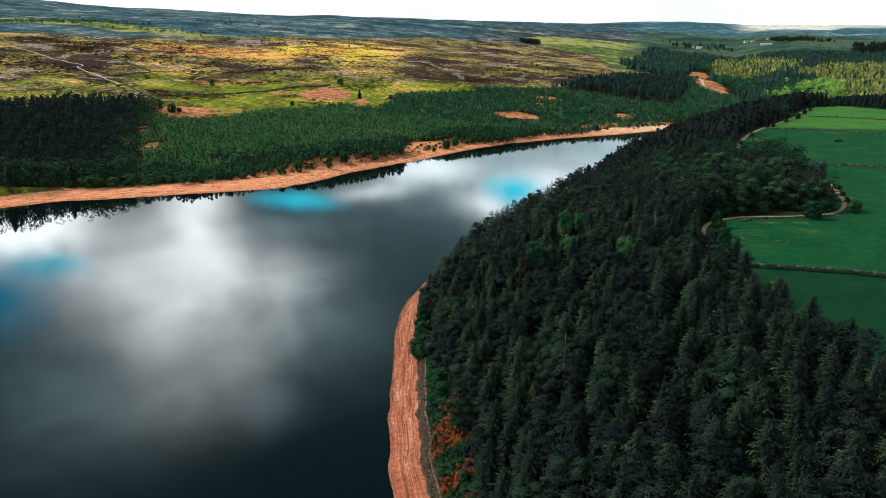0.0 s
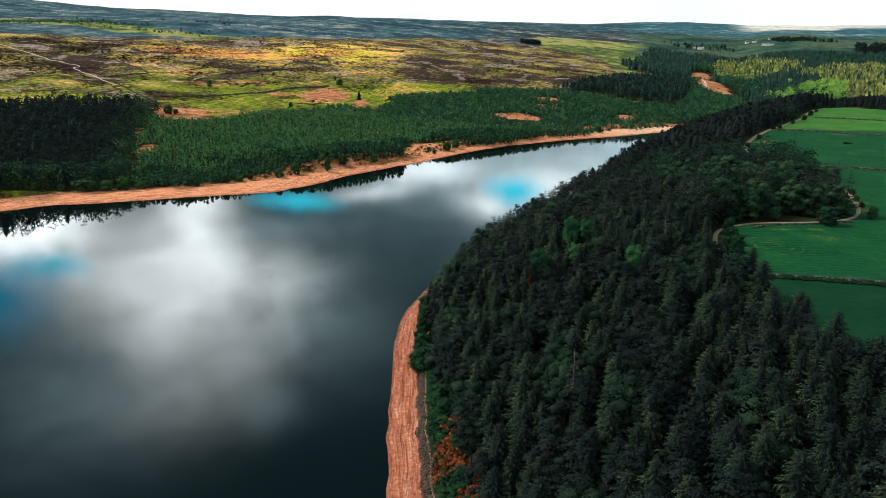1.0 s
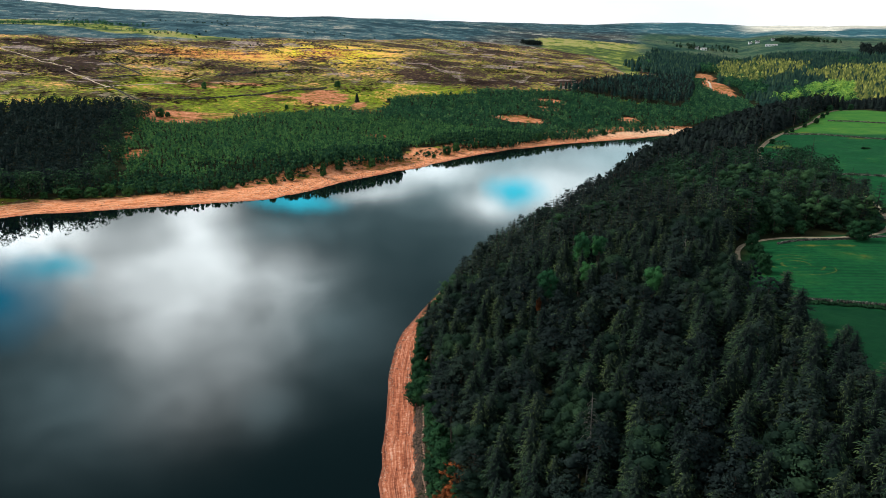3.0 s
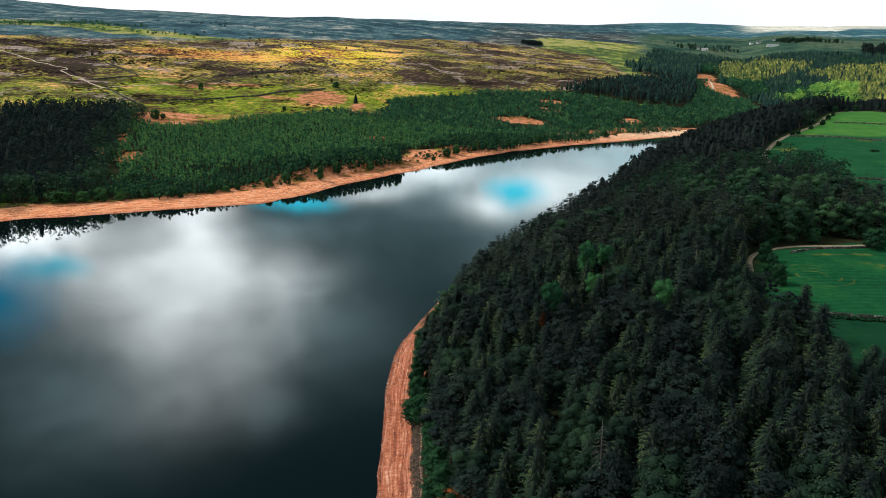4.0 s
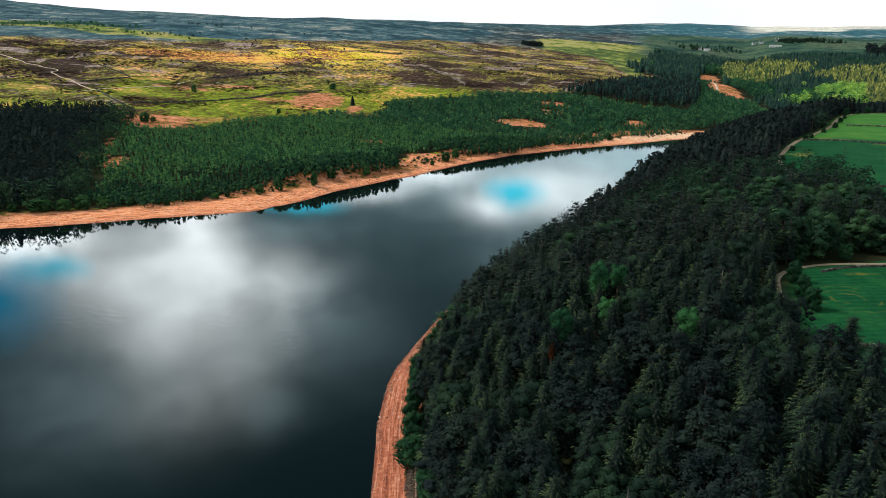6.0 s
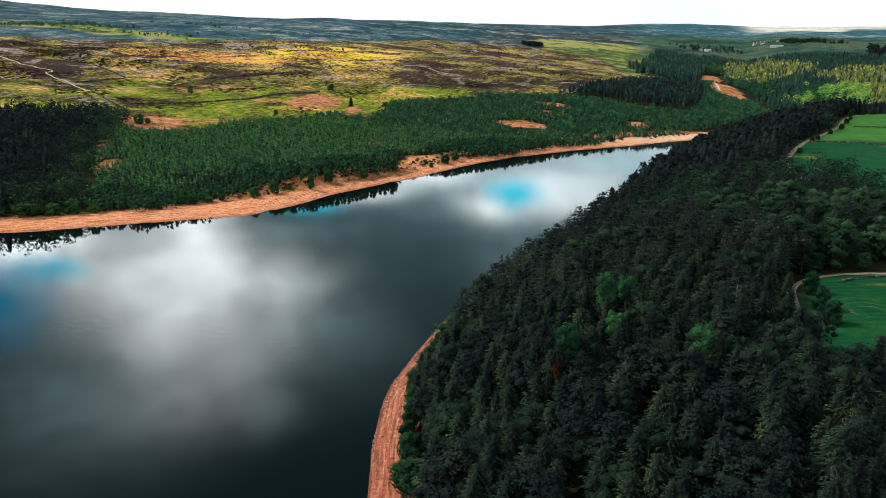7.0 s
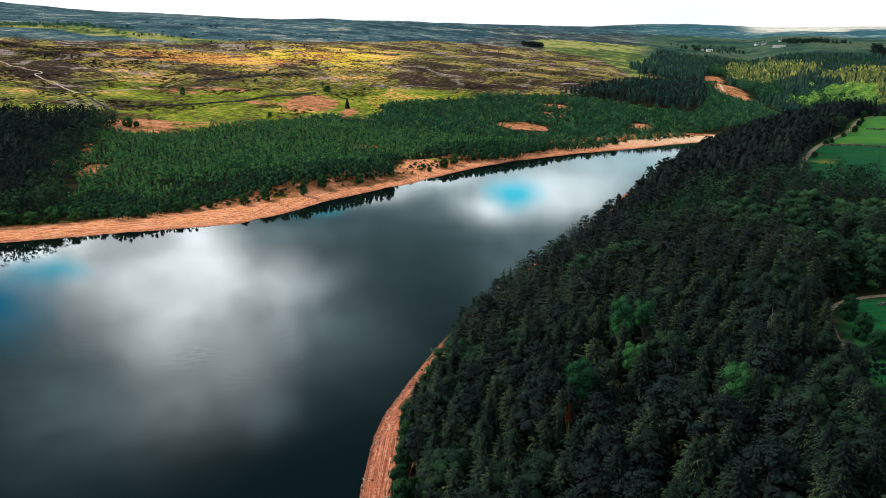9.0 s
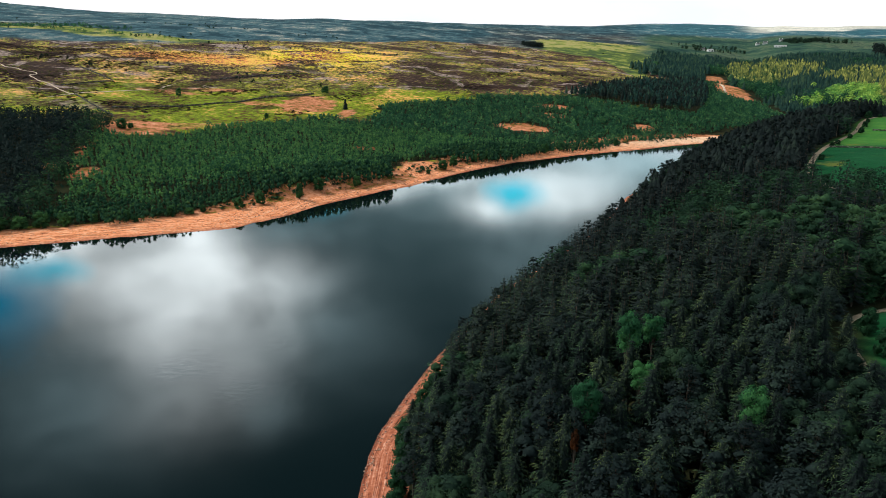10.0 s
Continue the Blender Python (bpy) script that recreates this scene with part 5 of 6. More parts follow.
ribbon("farm_track", TRACK, 1.6, 0.12, 0.5, M_TRACK, "pale gravel farm track along the wood", "track", 1.5)
ribbon("farm_track", TRACK_UP, 3.0, 0.14, 0.5, M_TRACK, "pale gravel farm track climbing past the fields", "track", 2.0)
ribbon("moor_path", PATH_MOOR, 1.2, 0.35, 1.0, M_PATH, "pale footpath winding over the moor", "path", 2.5, 1)
ribbon("moor_path", [(-347, 911), (-348, 937), (-344, 952)], 2.0, 0.3, 1.0, M_PATH, "short pale stretch of footpath on the moor", "path", 4.0)
ribbon("moor_path", [(-406, 802), (-398, 824), (-390, 845), (-371, 883), (-350, 900)], 2.0, 0.3, 1.0, M_PATH, "thin pale footpath over the moor", "path", 4.0)
ribbon("bank_path", [(316, 1185), (316, 1210), (324, 1245), (330, 1275), (332, 1310)], 3.2, 0.35, 1.0, M_PATH, "short pale path up the bracken bank", "path", 4.0)


def stone_material(name, dark, mid, light):
    m, n, l, b = node_material(name)
    g = n.new("ShaderNodeNewGeometry")
    grain = noise_node(n, l, g.outputs["Position"], 4.0, 5.0, 0.7)
    f = math_node(n, l, "MULTIPLY_ADD", g.outputs["Random Per Island"], 0.6)
    l.new(math_node(n, l, "MULTIPLY", grain, 0.4), f.node.inputs[2])
    l.new(ramp_node(n, l, f, [(0.2, dark), (0.5, mid), (0.85, light)]), b.inputs["Base Color"])
    b.inputs["Roughness"].default_value = 0.9
    bump_node(n, l, grain, 0.5, 0.05, b)
    return m


M_STONE = stone_material("gritstone", (0.03, 0.02, 0.015), (0.068, 0.044, 0.031), (0.16, 0.1, 0.068))
M_PALE = stone_material("shore_rock", (0.06, 0.03, 0.022), (0.3, 0.14, 0.09), (0.62, 0.42, 0.31))
M_WALL = stone_material("wall_stone", (0.02, 0.02, 0.017), (0.042, 0.04, 0.034), (0.2, 0.19, 0.16))


def rock(seed, flat=0.6):
    """A worn angular stone, about 1 across."""
    r = random.Random(seed)
    bm = bmesh.new()
    bmesh.ops.create_icosphere(bm, subdivisions=1, radius=0.5)
    v = np.array([tuple(q.co) for q in bm.verts])
    f = np.array([[q.index for q in t.verts] for t in bm.faces])
    bm.free()
    stretch = np.array([r.uniform(0.8, 1.25), r.uniform(0.7, 1.1), flat])
    v = v * np.array([[r.uniform(0.8, 1.2)] for _ in v]) * stretch
    v[:, 2] += 0.12
    return v, f, np.zeros(len(f), int)


ROCKS = [rock(200 + k, 0.5 + 0.08 * k) for k in range(5)]


def scatter_rocks(name, spots, sizes, material, label, seed):
    r = np.random.RandomState(seed)
    rows = np.column_stack([spots, r.uniform(0, 6.28, len(spots)), sizes, sizes * r.uniform(0.7, 1.2, len(spots))])
    pick = r.randint(len(ROCKS), size=len(rows))
    return joined(name, [spread(t, rows[pick == i]) for i, t in enumerate(ROCKS)], [material], label, "stones")


def bank_spots(x0, x1, y0, y1, count, seed, keep):
    r = np.random.RandomState(seed)
    x, y = r.uniform(x0, x1, count), r.uniform(y0, y1, count)
    h, side, d = land(x, y)
    k = keep(x, y, side, d, r)
    return np.column_stack([x[k], y[k], ground_z(x[k], y[k])]), d[k], r


# stone pitching above the near beach
p, d, r = bank_spots(-24, 4, 100, 240, 46000, 301, lambda x, y, s, d, r: (s > 0) & (d > 7.7 + 0.25 * np.sin(y * 0.7)) & (d < 10.3 + 0.2 * np.sin(y * 0.9)))
scatter_rocks("stone_pitching", p, r.uniform(0.3, 0.62, len(p)), M_STONE, "dark grey stone pitching along the top of the beach", 302)
# loose stones on the near beach, thicker towards the point
p, d, r = bank_spots(-36, 4, 100, 345, 30000, 303, lambda x, y, s, d, r: (s > 0) & (d < 7.6) & (r.uniform(0, 1, x.shape) < (0.1 + 0.9 * (d < 1.7) * (y > 186) + 0.24 * (np.abs(d - 6.4) < 1.1)) * (0.55 + 0.6 * (waves(x, y, 9, 68, 2) > 0.1))))
scatter_rocks("beach_stones", p, 0.14 + 0.5 * r.beta(1.3, 4, len(p)) + 0.4 * (p[:, 1] > 235) * r.beta(1.2, 2, len(p)), M_PALE, "loose reddish stones on the sandy beach", 304)
# rocks of the far bank
p, d, r = bank_spots(-300, 220, 390, 880, 60000, 305, lambda x, y, s, d, r: (s < 0) & (d > 0) & (d < 26) & (r.uniform(0, 1, x.shape) < np.where((y > 500) & (y < 760), 0.8, 0.3) * np.where(d < 13, 1, 0.6)))
scatter_rocks("bank_rocks", p, 0.3 + 1.2 * r.beta(1.2, 5, len(p)), M_PALE, "scattered pale rocks along the drawn-down far shore", 306)
# a low kerb of flat stones at the head of the pitching
kx = []
for y in np.arange(112, 232, 0.8):
    x = float(np.interp(y, SHORE_E[:, 1], SHORE_E[:, 0])) + 10.1
    kx.append((x, y, float(ground_z(x, y)) + 0.05, 1.57, 0.85, 0.5))
tagged(joined("kerb_stones", [spread(ROCKS[0], np.array(kx))], [M_PALE], "line of pale flat kerb stones above the pitching", "stones"))


def stone_block(r, bm, m, sx, sy, sz):
    """One rough walling stone."""
    vs = []
    for dx, dy, dz in ((-1, -1, -1), (1, -1, -1), (1, 1, -1), (-1, 1, -1), (-1, -1, 1), (1, -1, 1), (1, 1, 1), (-1, 1, 1)):
        vs.append(m @ Vector((dx * sx / 2 * r.uniform(0.82, 1.0), dy * sy / 2 * r.uniform(0.8, 1.0), dz * sz / 2 * r.uniform(0.85, 1.0))))
    return vs


BLOCK = np.array([(0, 1, 2), (0, 2, 3), (4, 6, 5), (4, 7, 6), (0, 5, 1), (0, 4, 5), (1, 6, 2), (1, 5, 6), (2, 7, 3), (2, 6, 7), (3, 4, 0), (3, 7, 4)])


def dry_stone_wall(points, label, length=0.7, courses=3, tall=1.15, seed=1, step=1.0):
    """A field wall: rough courses with coping stones set on edge, fallen here and there."""
    r = random.Random(seed)
    root = tagged(new("dry_stone_wall"), label, "wall", "dry stone walls")
    p = smooth_line(points, length)
    t = np.gradient(p, axis=0)
    z = ground_z(p[:, 0], p[:, 1])
    sets = {"stonework": ([], []), "coping": ([], [])}
    ch = (tall - 0.25) / courses
    for k in range(len(p)):
        turn = math.atan2(t[k, 1], t[k, 0])
        fallen = r.random() < 0.06
        for c in range(courses + 1):
            if fallen and c >= courses - 1:
                continue
            top = c == courses
            co, tri = sets["coping" if top else "stonework"]
            m = Matrix.Translation((p[k, 0] + r.uniform(-0.05, 0.05), p[k, 1] + r.uniform(-0.05, 0.05), z[k] - 0.05 + ch * c + (0.12 if top else ch / 2))) @ Matrix.Rotation(turn + r.uniform(-0.08, 0.08), 4, "Z")
            b = len(co)
            co += [tuple(v) for v in stone_block(r, None, m, length * (0.7 if top else 1.02), 0.6 - 0.06 * c, r.uniform(0.2, 0.34) if top else ch * 1.02)]
            tri.append(BLOCK + b)
    for name, (co, tri) in sets.items():
        me = triangle_mesh(name, np.array(co) - np.array([*p[0], z[0]]), np.vstack(tri), np.zeros(12 * len(tri), int), [M_WALL])
        part(name, me, root)["kind"] = "stuff"
    root.matrix_basis = Matrix.Translation((*p[0], z[0]))
    return root


dry_stone_wall([(79, 224.6), (90.4, 220.6), (101.7, 216.9), (112, 212.8), (130, 206), (160, 197), (200, 186)], "grey dry stone wall with pale coping between green fields", 0.7, 3, 1.15, 1)
dry_stone_wall([(166, 408), (181.7, 400.5), (196.7, 393), (260, 362)], "grey dry stone wall across the upper green field", 0.9, 2, 1.1, 2)
dry_stone_wall([(202, 585), (208.6, 581.7), (232.9, 567.7), (268, 546), (340, 505)], "grey dry stone wall across the far green field", 1.0, 2, 1.1, 3)
dry_stone_wall([(264, 668), (287, 651), (308, 633), (380, 575)], "grey dry stone wall at the top green field", 1.1, 2, 1.1, 4)
dry_stone_wall([(93, 277), (101, 281), (118, 282.5), (131, 287.5)], "low dark field wall following the farm track", 0.6, 2, 0.7, 5)
dry_stone_wall([(-330, 770), (-277, 820), (-244, 870), (-224, 902), (-193, 947)], "long dark dry stone wall over the moor", 1.6, 2, 1.6, 6)
dry_stone_wall([(-393, 826), (-368, 797), (-333, 756), (-310, 730)], "dry stone wall beside the pine wood", 1.6, 2, 1.5, 7)
dry_stone_wall([(-481, 1007), (-436, 958), (-404, 926)], "dry stone wall down the rough moor pasture", 1.8, 2, 1.6, 8)
dry_stone_wall([(-432, 876), (-419, 898), (-403, 921)], "dry stone wall round rough moor pasture", 1.8, 2, 1.6, 9)
dry_stone_wall([(-334, 976), (-296, 1020), (-272, 1056), (-240, 1075)], "broken dry stone wall on the upper moor", 1.8, 2, 1.6, 10)

# ---- bushes and single trees ----
bush_kinds = [tree_thing("bush", broadleaf(140 + k, 12, 420, 0.07, 0.5, 0.02, 0.025), M_BUSH, "rounded green bush beside the reservoir beach", "bush", "shore bushes") for k in range(3)]
def set_out(kinds, spots, turn):
    """Bushes at rows of x, y, width, height, each a copy of one of the kinds."""
    for k, (x, y, w, h) in enumerate(spots):
        ob = copy_thing(kinds[k % len(kinds)], Matrix.Translation((x, y, float(ground_z(x, y)))) @ Matrix.Rotation(k * turn, 4, "Z"))
        ob.scale = (w, w, h)


# bushes above the far beach, then round the bay, then at the moor edge
set_out(bush_kinds, [(-240, 454, 14, 7), (-229, 458, 9, 6.5), (-221, 464, 9, 8), (-212, 468, 7, 7), (-201, 476, 5, 5), (-186, 482, 7, 6), (-181, 480, 4, 3.5), (-168, 494, 6, 6), (-160, 499, 5, 4), (-155, 505, 4, 4), (-139, 516, 6, 6.5), (-131, 529, 6.5, 8), (-113, 548, 5, 9.5)], 1.7)
set_out(bush_kinds, [(-106, 568, 7, 8), (-86, 590, 6, 7), (-45, 646, 3.5, 3.5), (-36, 665, 8, 7), (-29, 678, 7, 8), (-14, 701, 6, 6), (-6, 713, 6, 7), (16, 735, 6, 6), (34, 750, 6, 6), (43, 757, 7, 8), (57, 775, 7, 7), (85, 795, 7, 7), (110, 812, 6, 6)], 1.9)
set_out(bush_kinds, [(-267, 442, 8, 7), (-280, 433, 9, 8), (-252, 449, 5, 4), (-282, 683, 9, 8), (-277, 688, 5, 4.5), (-200, 788, 4, 5)], 2.1)
edge_kinds = [tree_thing("bush", broadleaf(150 + k, 14, 980, 0.046, 0.45, 0.03, 0.02), M_EDGE, "leafy green bush at the edge of the conifer wood", "bush", "wood edge bushes") for k in range(2)]
# bushes where the wood meets the near beach, at even steps along the bank
rr = random.Random(158)
bank = []
for k in range(25):
    y = 220 + 6.6 * k
    off = 9.7 - 0.06 * k + rr.uniform(-0.6, 0.6)
    out_of_way = float(np.interp(y, [282, 300, 340, 360], [0, 1.8, 2.2, 0]))
    small = 1 - 0.13 * out_of_way
    bank.append((float(np.interp(y, SHORE_E[:, 1], SHORE_E[:, 0])) + off + out_of_way, y, small * rr.uniform(5.2, 7.4), small * rr.uniform(6.0, 8.0)))
set_out(edge_kinds, bank, 2.3)
set_out(edge_kinds, [(-17.5, 223, 8.5, 6.5), (-10, 208, 5, 4), (-9, 199, 4, 3.5), (-8, 190, 5, 4), (-4, 173, 3.5, 3), (-5.5, 181, 3, 2.5), (-2.5, 158, 4, 3), (-0.5, 148, 3.5, 3), (1, 138, 4, 3)], 2.5)
# bushes beside the farm track
set_out(edge_kinds, [(119.5, 281.5, 9, 6.5), (82, 268, 5, 6), (80, 256, 5, 6), (91, 289, 5, 5), (130.5, 296.5, 7, 5), (79, 247, 5, 6), (104, 289, 5, 5), (141, 295, 4.5, 4.5), (146.5, 316, 3, 2), (150, 329, 3, 2), (153, 340, 3, 2)], 1.1)
set_out(edge_kinds, [(241, 659, 7, 6), (303, 763, 7, 6), (334, 793, 7, 6), (219, 504, 4, 1.3), (222, 505, 3, 1.1), (150, 462, 5, 4), (158, 497, 4, 3), (176, 533, 4, 3), (204, 588, 4, 3), (212, 600, 4, 3), (232, 630, 4, 3), (250, 655, 5, 4), (268, 690, 5, 4), (287, 728, 4, 3), (318, 776, 4, 3)], 1.3)
lone = tree_thing("lone_tree", broadleaf(160, 9, 360, 0.06, 0.4, 0.12), M_BUSH, "single small dark green tree on the open moor", "tree")
lone.matrix_basis, lone.scale = Matrix.Translation((-312, 872, float(ground_z(-312, 872)))), (9, 9, 9)
small = copy_thing(lone, Matrix.Translation((-182, 951, float(ground_z(-182, 951)))))
small.scale = (13, 13, 8.5)
dark = tree_thing("lone_conifer", tiered_spruce(161, 8, 8, 0.3, 0.04), M_SPRUCE, "dark conifer standing at the edge of the young plantation", "tree")
dark.matrix_basis, dark.scale = Matrix.Translation((-146, 876, float(ground_z(-146, 876)))), (11, 11, 11)
spire = tree_thing("spire_spruce", spruce(162, 26, 12, 7, 0.24, 8, 0.08, 0.1), M_SPRUCE, "tall slender spruce rising at the field edge", "tree")
spire.matrix_basis, spire.scale = Matrix.Translation((70.5, 208, float(ground_z(70.5, 208)))), (21, 21, 48 - float(ground_z(70.5, 208)))


def bare_tree(seed):
    """A dead conifer: bleached trunk with bare drooping limbs."""
    r = random.Random(seed)
    t, b = Shape(), Shape()
    t.tube([(0, 0, -0.03), (0.01, 0, 0.5), (0, 0.01, 1.0)], (0.014, 0.01, 0.002), 7, 0)
    for k in range(70):
        z = r.uniform(0.3, 0.97)
        a, ln = r.uniform(0, 6.28), 0.17 * (1.05 - z) ** 0.6 * r.uniform(0.5, 1.2)
        mid_ = (ln * 0.6 * math.cos(a), ln * 0.6 * math.sin(a), z - ln * 0.1)
        b.tube([(0, 0, z), mid_, (ln * math.cos(a), ln * math.sin(a), z - ln * 0.45)], (0.0035, 0.0025, 0.001), 3, 0)
    root = tagged(new("dead_tree"), "bare grey dead conifer among green spruces", "tree")
    part("trunk", triangle_mesh("trunk", *t.arrays()[:3], [M_DEAD]), root)
    part("limbs", triangle_mesh("limbs", *b.arrays()[:3], [M_DEAD]), root)
    return root


M_DEAD = plain_variation("dead_wood", (0.07, 0.065, 0.06), (0.2, 0.19, 0.17), 2.0)
dead = bare_tree(170)
gz = float(ground_z(20.5, 160))
dead.matrix_basis, dead.scale = Matrix.Translation((20.5, 160, gz)), (20, 20, 37.2 - gz)
second = copy_thing(dead, Matrix.Translation((55, 241.6, float(ground_z(55, 241.6)))))
second.scale = (16, 16, 46.5 - float(ground_z(55, 241.6)))
M_RUST = foliage_material("rust_needles", (0.0325, 0.0156, 0.0078), (0.078, 0.0286, 0.0117), (0.169, 0.0546, 0.0169), 0.3)
M_OLIVE = foliage_material("olive_leaves", (0.039, 0.052, 0.0156), (0.091, 0.0975, 0.0234), (0.169, 0.156, 0.039), 0.3)
for name, x, y, top, wide, shape, mat, label in (
        ("dying_tree", 14.2, 222, 34.0, 6, broadleaf(163, 12, 900, 0.014, 0.12, 0.7), M_RUST, "small dying tree with rust-orange leaves among green trees"),
        ("olive_tree", 54.1, 267.4, 38.8, 13, broadleaf(164, 16, 1500, 0.014, 0.2, 0.4), M_OLIVE, "yellowish olive broad-leaved tree among dark conifers")):
    one = tree_thing(name, shape, mat, label, "tree")
    gz = float(ground_z(x, y))
    one.matrix_basis, one.scale = Matrix.Translation((x, y, gz)), (wide, wide, top - gz)
clear_away(bush_kinds + edge_kinds)

# bracken between the pitching and the wood
fern = Shape()
rr = random.Random(180)
for _ in range(26):
    a, q = rr.uniform(0, 6.28), rr.uniform(0.1, 0.5)
    clump_leaf(fern, rr, (q * math.cos(a), q * math.sin(a), rr.uniform(0.2, 0.8)), (math.cos(a), math.sin(a), 0.8), 0.2)
p, d, r = bank_spots(-18, 12, 110, 242, 5600, 310, lambda x, y, s, d, r: (s > 0) & (d > 10.6) & (d < 18.5))
hot = waves(p[:, 0], p[:, 1], 14, 61) + 0.12 * (d - 15) + r.uniform(-0.2, 0.2, len(p)) > 0.0
hot &= (p[:, 1] > 118) & (p[:, 1] < 188)
joined("bracken", [spread(fern.arrays(), sized(p[hot], r, 0.7, 1.3, 1.2, 1.8))], [M_BRACKEN], "rust-orange bracken above the stone pitching", "bracken")
joined("undergrowth", [spread(fern.arrays(), sized(p[~hot], r, 0.7, 1.6, 1.1, 1.7))], [M_EDGE], "green undergrowth above the stone pitching", "undergrowth")
# rank grass along the foot of the field walls
verge = smooth_line([(79, 224.6), (90.4, 220.6), (101.7, 216.9), (112, 212.8), (130, 206), (160, 197)], 0.45)
r = np.random.RandomState(319)
verge = np.repeat(verge, 3, 0) + r.uniform(-0.6, 0.6, (3 * len(verge), 2)) + np.array([-0.3, -1.0])
p = np.column_stack([verge, ground_z(verge[:, 0], verge[:, 1])])
joined("wall_verge", [spread(fern.arrays(), sized(p, r, 0.5, 1.0, 1.0, 1.8))], [M_EDGE], "rank dark grass along the foot of a field wall", "grass")
# rough grass along the far beach and the foot of the plantation
p, d, r = bank_spots(-290, 200, 420, 900, 9000, 311, lambda x, y, s, d, r: (s < 0) & (d > np.interp(y, [480, 505, 545, 700], [27, 29, 17, 13])) & (d < np.interp(y, [480, 505, 545, 700], [42, 42, 34, 30])) & (waves(x, y, 40, 62) > -0.5))
joined("rough_grass", [spread(fern.arrays(), sized(p, r, 0.8, 2.4, 1.3, 2.0))], [M_EDGE], "rough green growth behind the far beach", "undergrowth")
# heather clumps and tussocks of the moor
M_HEATHER = foliage_material("heather", (0.02, 0.013, 0.01), (0.045, 0.029, 0.02), (0.12, 0.07, 0.047), 0.05)
M_TUSSOCK = foliage_material("tussock_grass", (0.035, 0.062, 0.008), (0.09, 0.13, 0.012), (0.2, 0.235, 0.02), 0.05)
open_moor = lambda x, y, s, d: (s < 0) & (d > 60) & (np.hypot(x, y) < 1330) & ~inside(x, y, YOUNG_WOOD) & ~inside(x, y, DARK_WOOD) & ~inside(x, y, DARK_PLANTATION) & (chain_distance(x, y, PATH_MOOR) > 4) & (np.hypot((x + 172) / 44, (y - 880) / 42) > 1)
tuft = Shape()
rr = random.Random(186)
for k in range(7):
    a = k * 0.9
    q = 0.0 if k == 6 else 0.36
    clump_leaf(tuft, rr, (q * math.cos(a), q * math.sin(a), 0.75 if k == 6 else 0.4), (math.cos(a) * q * 1.6, math.sin(a) * q * 1.6, 0.9), 0.36)
p, d, r = bank_spots(-800, 200, 720, 1330, 30000, 317, lambda x, y, s, d, r: open_moor(x, y, s, d) & (waves(x, y, 130, 66) + 0.9 * (np.clip((d - 250) / 450, 0, 1) - 0.35) + r.uniform(-0.3, 0.3, x.shape) - 2.2 * np.exp(-((x + 275) / 150) ** 2 - ((y - 1240) / 140) ** 2) > 0.45))
joined("heather_clumps", [spread(tuft.arrays(), sized(p, r, 0.5, 1.3, 2.0, 4.5))], [M_HEATHER], "dark brown heather clumps over the open moor", "heather")
p, d, r = bank_spots(-800, 200, 720, 1330, 26000, 318, lambda x, y, s, d, r: open_moor(x, y, s, d) & (waves(x, y, 110, 67) + r.uniform(-0.4, 0.4, x.shape) > 0.1))
joined("grass_tussocks", [spread(tuft.arrays(), sized(p, r, 0.4, 0.9, 2.0, 4.5))], [M_TUSSOCK], "yellow-green grass tussocks over the open moor", "grass")
# shrubs dotted over the moor and far slopes
p, d, r = bank_spots(-1100, 300, 900, 1900, 1500, 312, lambda x, y, s, d, r: (s < 0) & (d > 300) & (waves(x, y, 300, 63) > 0.55))
joined("moor_shrubs", [spread(broadleaf(181, 5, 26, 0.2, 0.5, 0.02, 0.02, 3).arrays(), sized(p, r, 1.5, 4.0, 1.0, 1.6))], [M_BROAD, M_BARK], "scattered dark shrubs on the moor slopes", "shrubs")
p, d, r = bank_spots(-960, -520, 1360, 1560, 900, 320, lambda x, y, s, d, r: (np.hypot((x + 800) / 150, (y - 1470) / 50) + 0.4 * waves(x, y, 80, 69) < 0.9) | ((np.abs(y - 1375 + 0.16 * (x + 560)) < 14) & (r.uniform(0, 1, x.shape) < 0.5)))
joined("gully_scrub", [spread(far_crown(187, 0.5, 0.05, 5, 25, 0.16).arrays(), sized(p, r, 2.5, 6.0, 1.0, 1.5))], [M_BROAD_FAR, M_BARK], "dark green scrub in a gully below the moor", "shrubs")
p, d, r = bank_spots(62, 110, 1925, 1955, 90, 313, lambda x, y, s, d, r: np.abs(x) > 0)
joined("moor_copse", [spread(far_crown(182, 0.4, 0.1, 7, 63, 0.08).arrays(), sized(p, r, 8, 12))], [M_SPRUCE, M_BARK], "small dark copse on the moor skyline", "trees")
# farm trees
p, d, r = bank_spots(775, 935, 2285, 2370, 150, 314, lambda x, y, s, d, r: waves(x, y, 160, 64) > -0.35)
joined("farm_shelter_belt", [spread(far_crown(183, 0.42, 0.1, 7, 90, 0.095).arrays(), sized(p, r, 7, 13))], [M_BROAD, M_BARK], "dark shelter belt of trees beside distant farms", "trees")
p, d, r = bank_spots(470, 640, 2190, 2300, 90, 315, lambda x, y, s, d, r: waves(x, y, 90, 65) > -0.1)
joined("farmyard_trees", [spread(far_crown(184, 0.42, 0.1, 7, 90, 0.095).arrays(), sized(p, r, 6, 11))], [M_BROAD, M_BARK], "dark trees round a distant farmyard", "trees")
p, d, r = bank_spots(805, 1200, 1885, 2120, 420, 316, lambda x, y, s, d, r: x > 0.43 * y + 6)
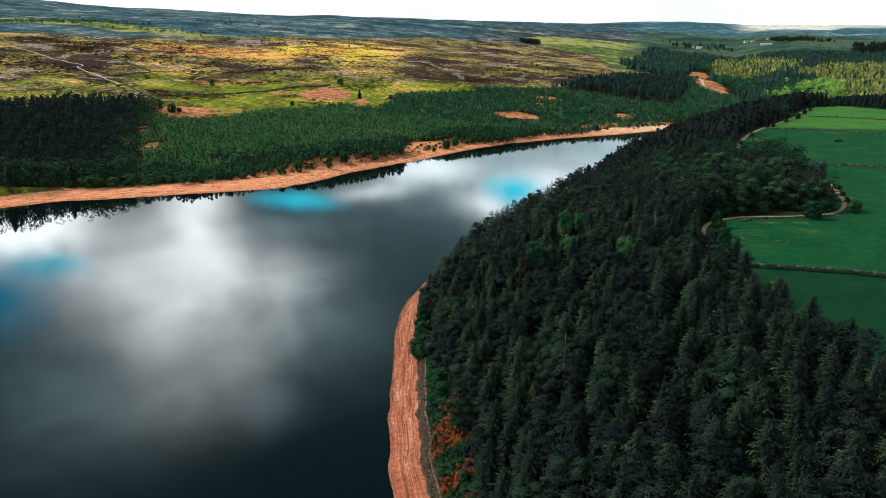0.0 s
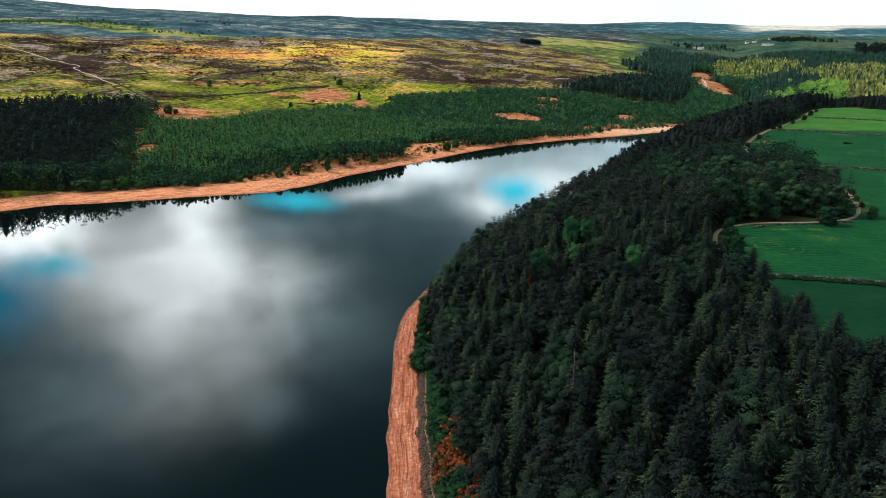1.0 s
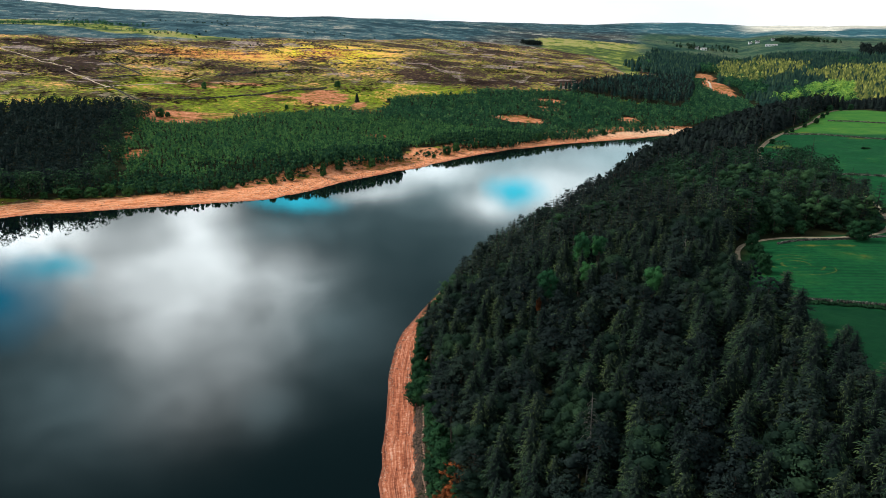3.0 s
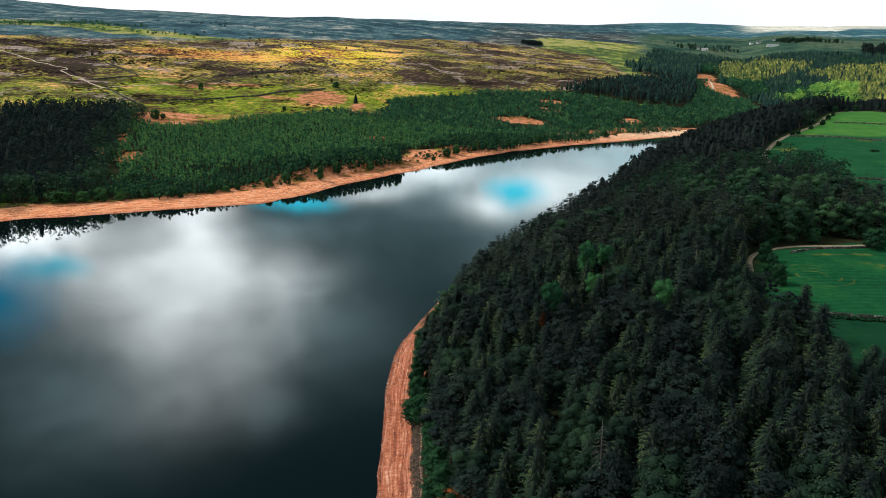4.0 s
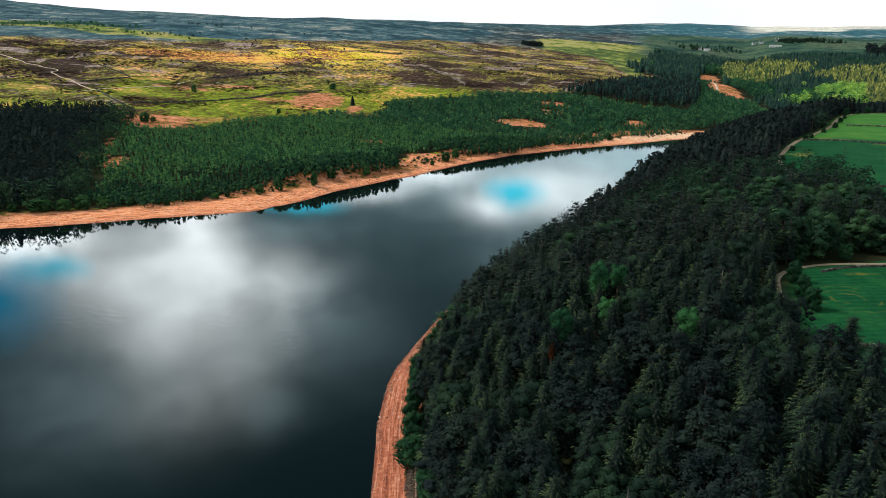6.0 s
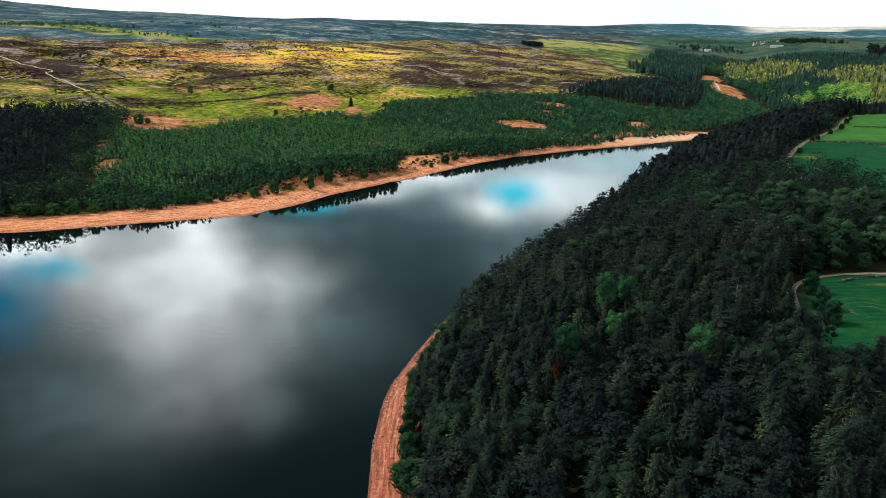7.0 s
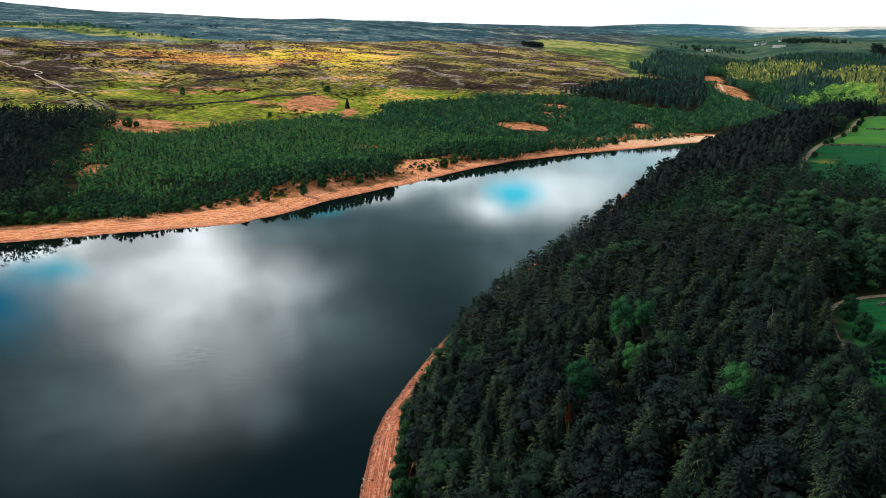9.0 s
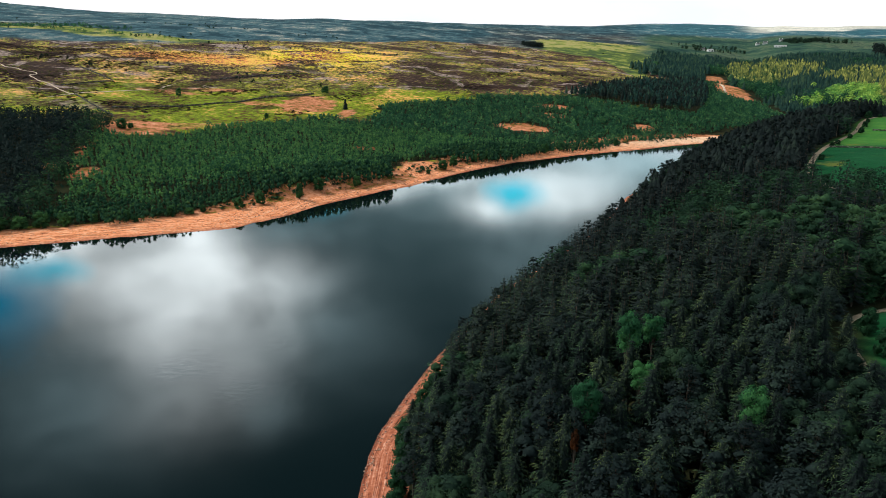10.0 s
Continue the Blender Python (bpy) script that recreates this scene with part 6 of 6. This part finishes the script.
joined("hilltop_wood", [spread(far_crown(185, 0.42, 0.06, 8, 90, 0.1).arrays(), sized(p, r, 13, 20))], [M_SPRUCE, M_BARK], "dark block of wood beside distant pasture", "trees")

# ---- farms ----
M_RENDER = plain_variation("white_render", (0.78, 0.77, 0.74), (0.88, 0.87, 0.85), 0.6)
M_SLATE = plain_variation("slate", (0.06, 0.062, 0.068), (0.14, 0.14, 0.145), 0.8)
M_GLASS = plain_variation("window_glass", (0.02, 0.025, 0.03), (0.04, 0.045, 0.05), 0.5, 0.15)
M_SHEET = plain_variation("barn_sheet", (0.3, 0.3, 0.3), (0.42, 0.42, 0.42), 0.5)


def mesh_of(name, bm, material):
    me = bpy.data.meshes.new(name)
    bm.to_mesh(me)
    bm.free()
    me.materials.append(material)
    return me


def slab(sx, sy, sz, x=0.0, y=0.0, z=0.0):
    bm = bmesh.new()
    bmesh.ops.create_cube(bm, size=1.0)
    bmesh.ops.transform(bm, matrix=Matrix.Translation((x, y, z)) @ Matrix.Diagonal((sx, sy, sz, 1)), verts=bm.verts)
    return bm


def farm_building(name, x, y, turn, length, depth, eaves, ridge, wall, roof, label, windows, chimney=True):
    root = tagged(new(name), label, "farm building", "distant farm buildings")
    bm = slab(length, depth, eaves + 1, 0, 0, eaves / 2 - 0.5)
    for sx in (-1, 1):
        e = sx * length / 2
        vs = [bm.verts.new(c) for c in ((e, -depth / 2, eaves), (e, depth / 2, eaves), (e, 0, ridge - 0.15))]
        bm.faces.new(vs if sx > 0 else vs[::-1])
    part("wall", mesh_of("wall", bm, wall), root)
    bm = bmesh.new()
    o, th = 0.4, 0.25
    prof = [(-depth / 2 - o, eaves - 0.2), (0, ridge), (depth / 2 + o, eaves - 0.2), (depth / 2 + o, eaves - 0.2 - th), (0, ridge - th), (-depth / 2 - o, eaves - 0.2 - th)]
    ends = [[bm.verts.new((sx * (length / 2 + o), py, pz + 0.1)) for py, pz in prof] for sx in (-1, 1)]
    for k in range(6):
        bm.faces.new((ends[0][k], ends[0][(k + 1) % 6], ends[1][(k + 1) % 6], ends[1][k]))
    for e in ends:
        bm.faces.new((e[0], e[1], e[4], e[5]))
        bm.faces.new((e[1], e[2], e[3], e[4]))
    bmesh.ops.recalc_face_normals(bm, faces=bm.faces)
    top = part("roof", mesh_of("roof", bm, roof), root)
    if chimney:
        for sx in (-1, 1):
            part("chimney", mesh_of("chimney", slab(0.8, 0.8, 1.8, sx * (length / 2 - 0.6), 0, ridge + 0.5), wall), top)
    for k in range(windows):
        for z in ((eaves * 0.3, eaves * 0.75) if eaves > 4.5 else (eaves * 0.5,)):
            part("window", mesh_of("window", slab(1.3, 0.12, 1.4, (k + 0.5) / windows * length - length / 2, -depth / 2 - 0.03, z), M_GLASS), root)
    root.matrix_basis = Matrix.Translation((x, y, float(ground_z(x, y)))) @ Matrix.Rotation(radians(turn), 4, "Z")
    return root


farm_building("farmhouse", 745, 2390, -15, 12, 7, 4.5, 7, M_RENDER, M_SLATE, "white rendered farmhouse with slate roof on far pasture", 4)
farm_building("farmhouse", 728, 2400, 10, 9, 6, 4.2, 6.4, M_RENDER, M_SLATE, "smaller white farmhouse with slate roof", 3)
farm_building("farmhouse", 790, 2400, -25, 9, 6, 4.2, 6.4, M_RENDER, M_SLATE, "pale farmhouse set apart from the farm", 3)
farm_building("long_barn", 735, 2240, -12, 30, 9, 3.4, 5.2, M_RENDER, M_SHEET, "long low white barn with grey sheet roof", 8, False)
farm_building("long_barn", 552, 2215, 10, 16, 9, 4, 6.4, M_RENDER, M_SHEET, "grey-roofed barn among farmyard trees", 2, False)
farm_building("farmhouse", 536, 2225, -10, 10, 7, 4.2, 6.6, M_RENDER, M_SLATE, "white farmhouse with slate roof among trees", 3)
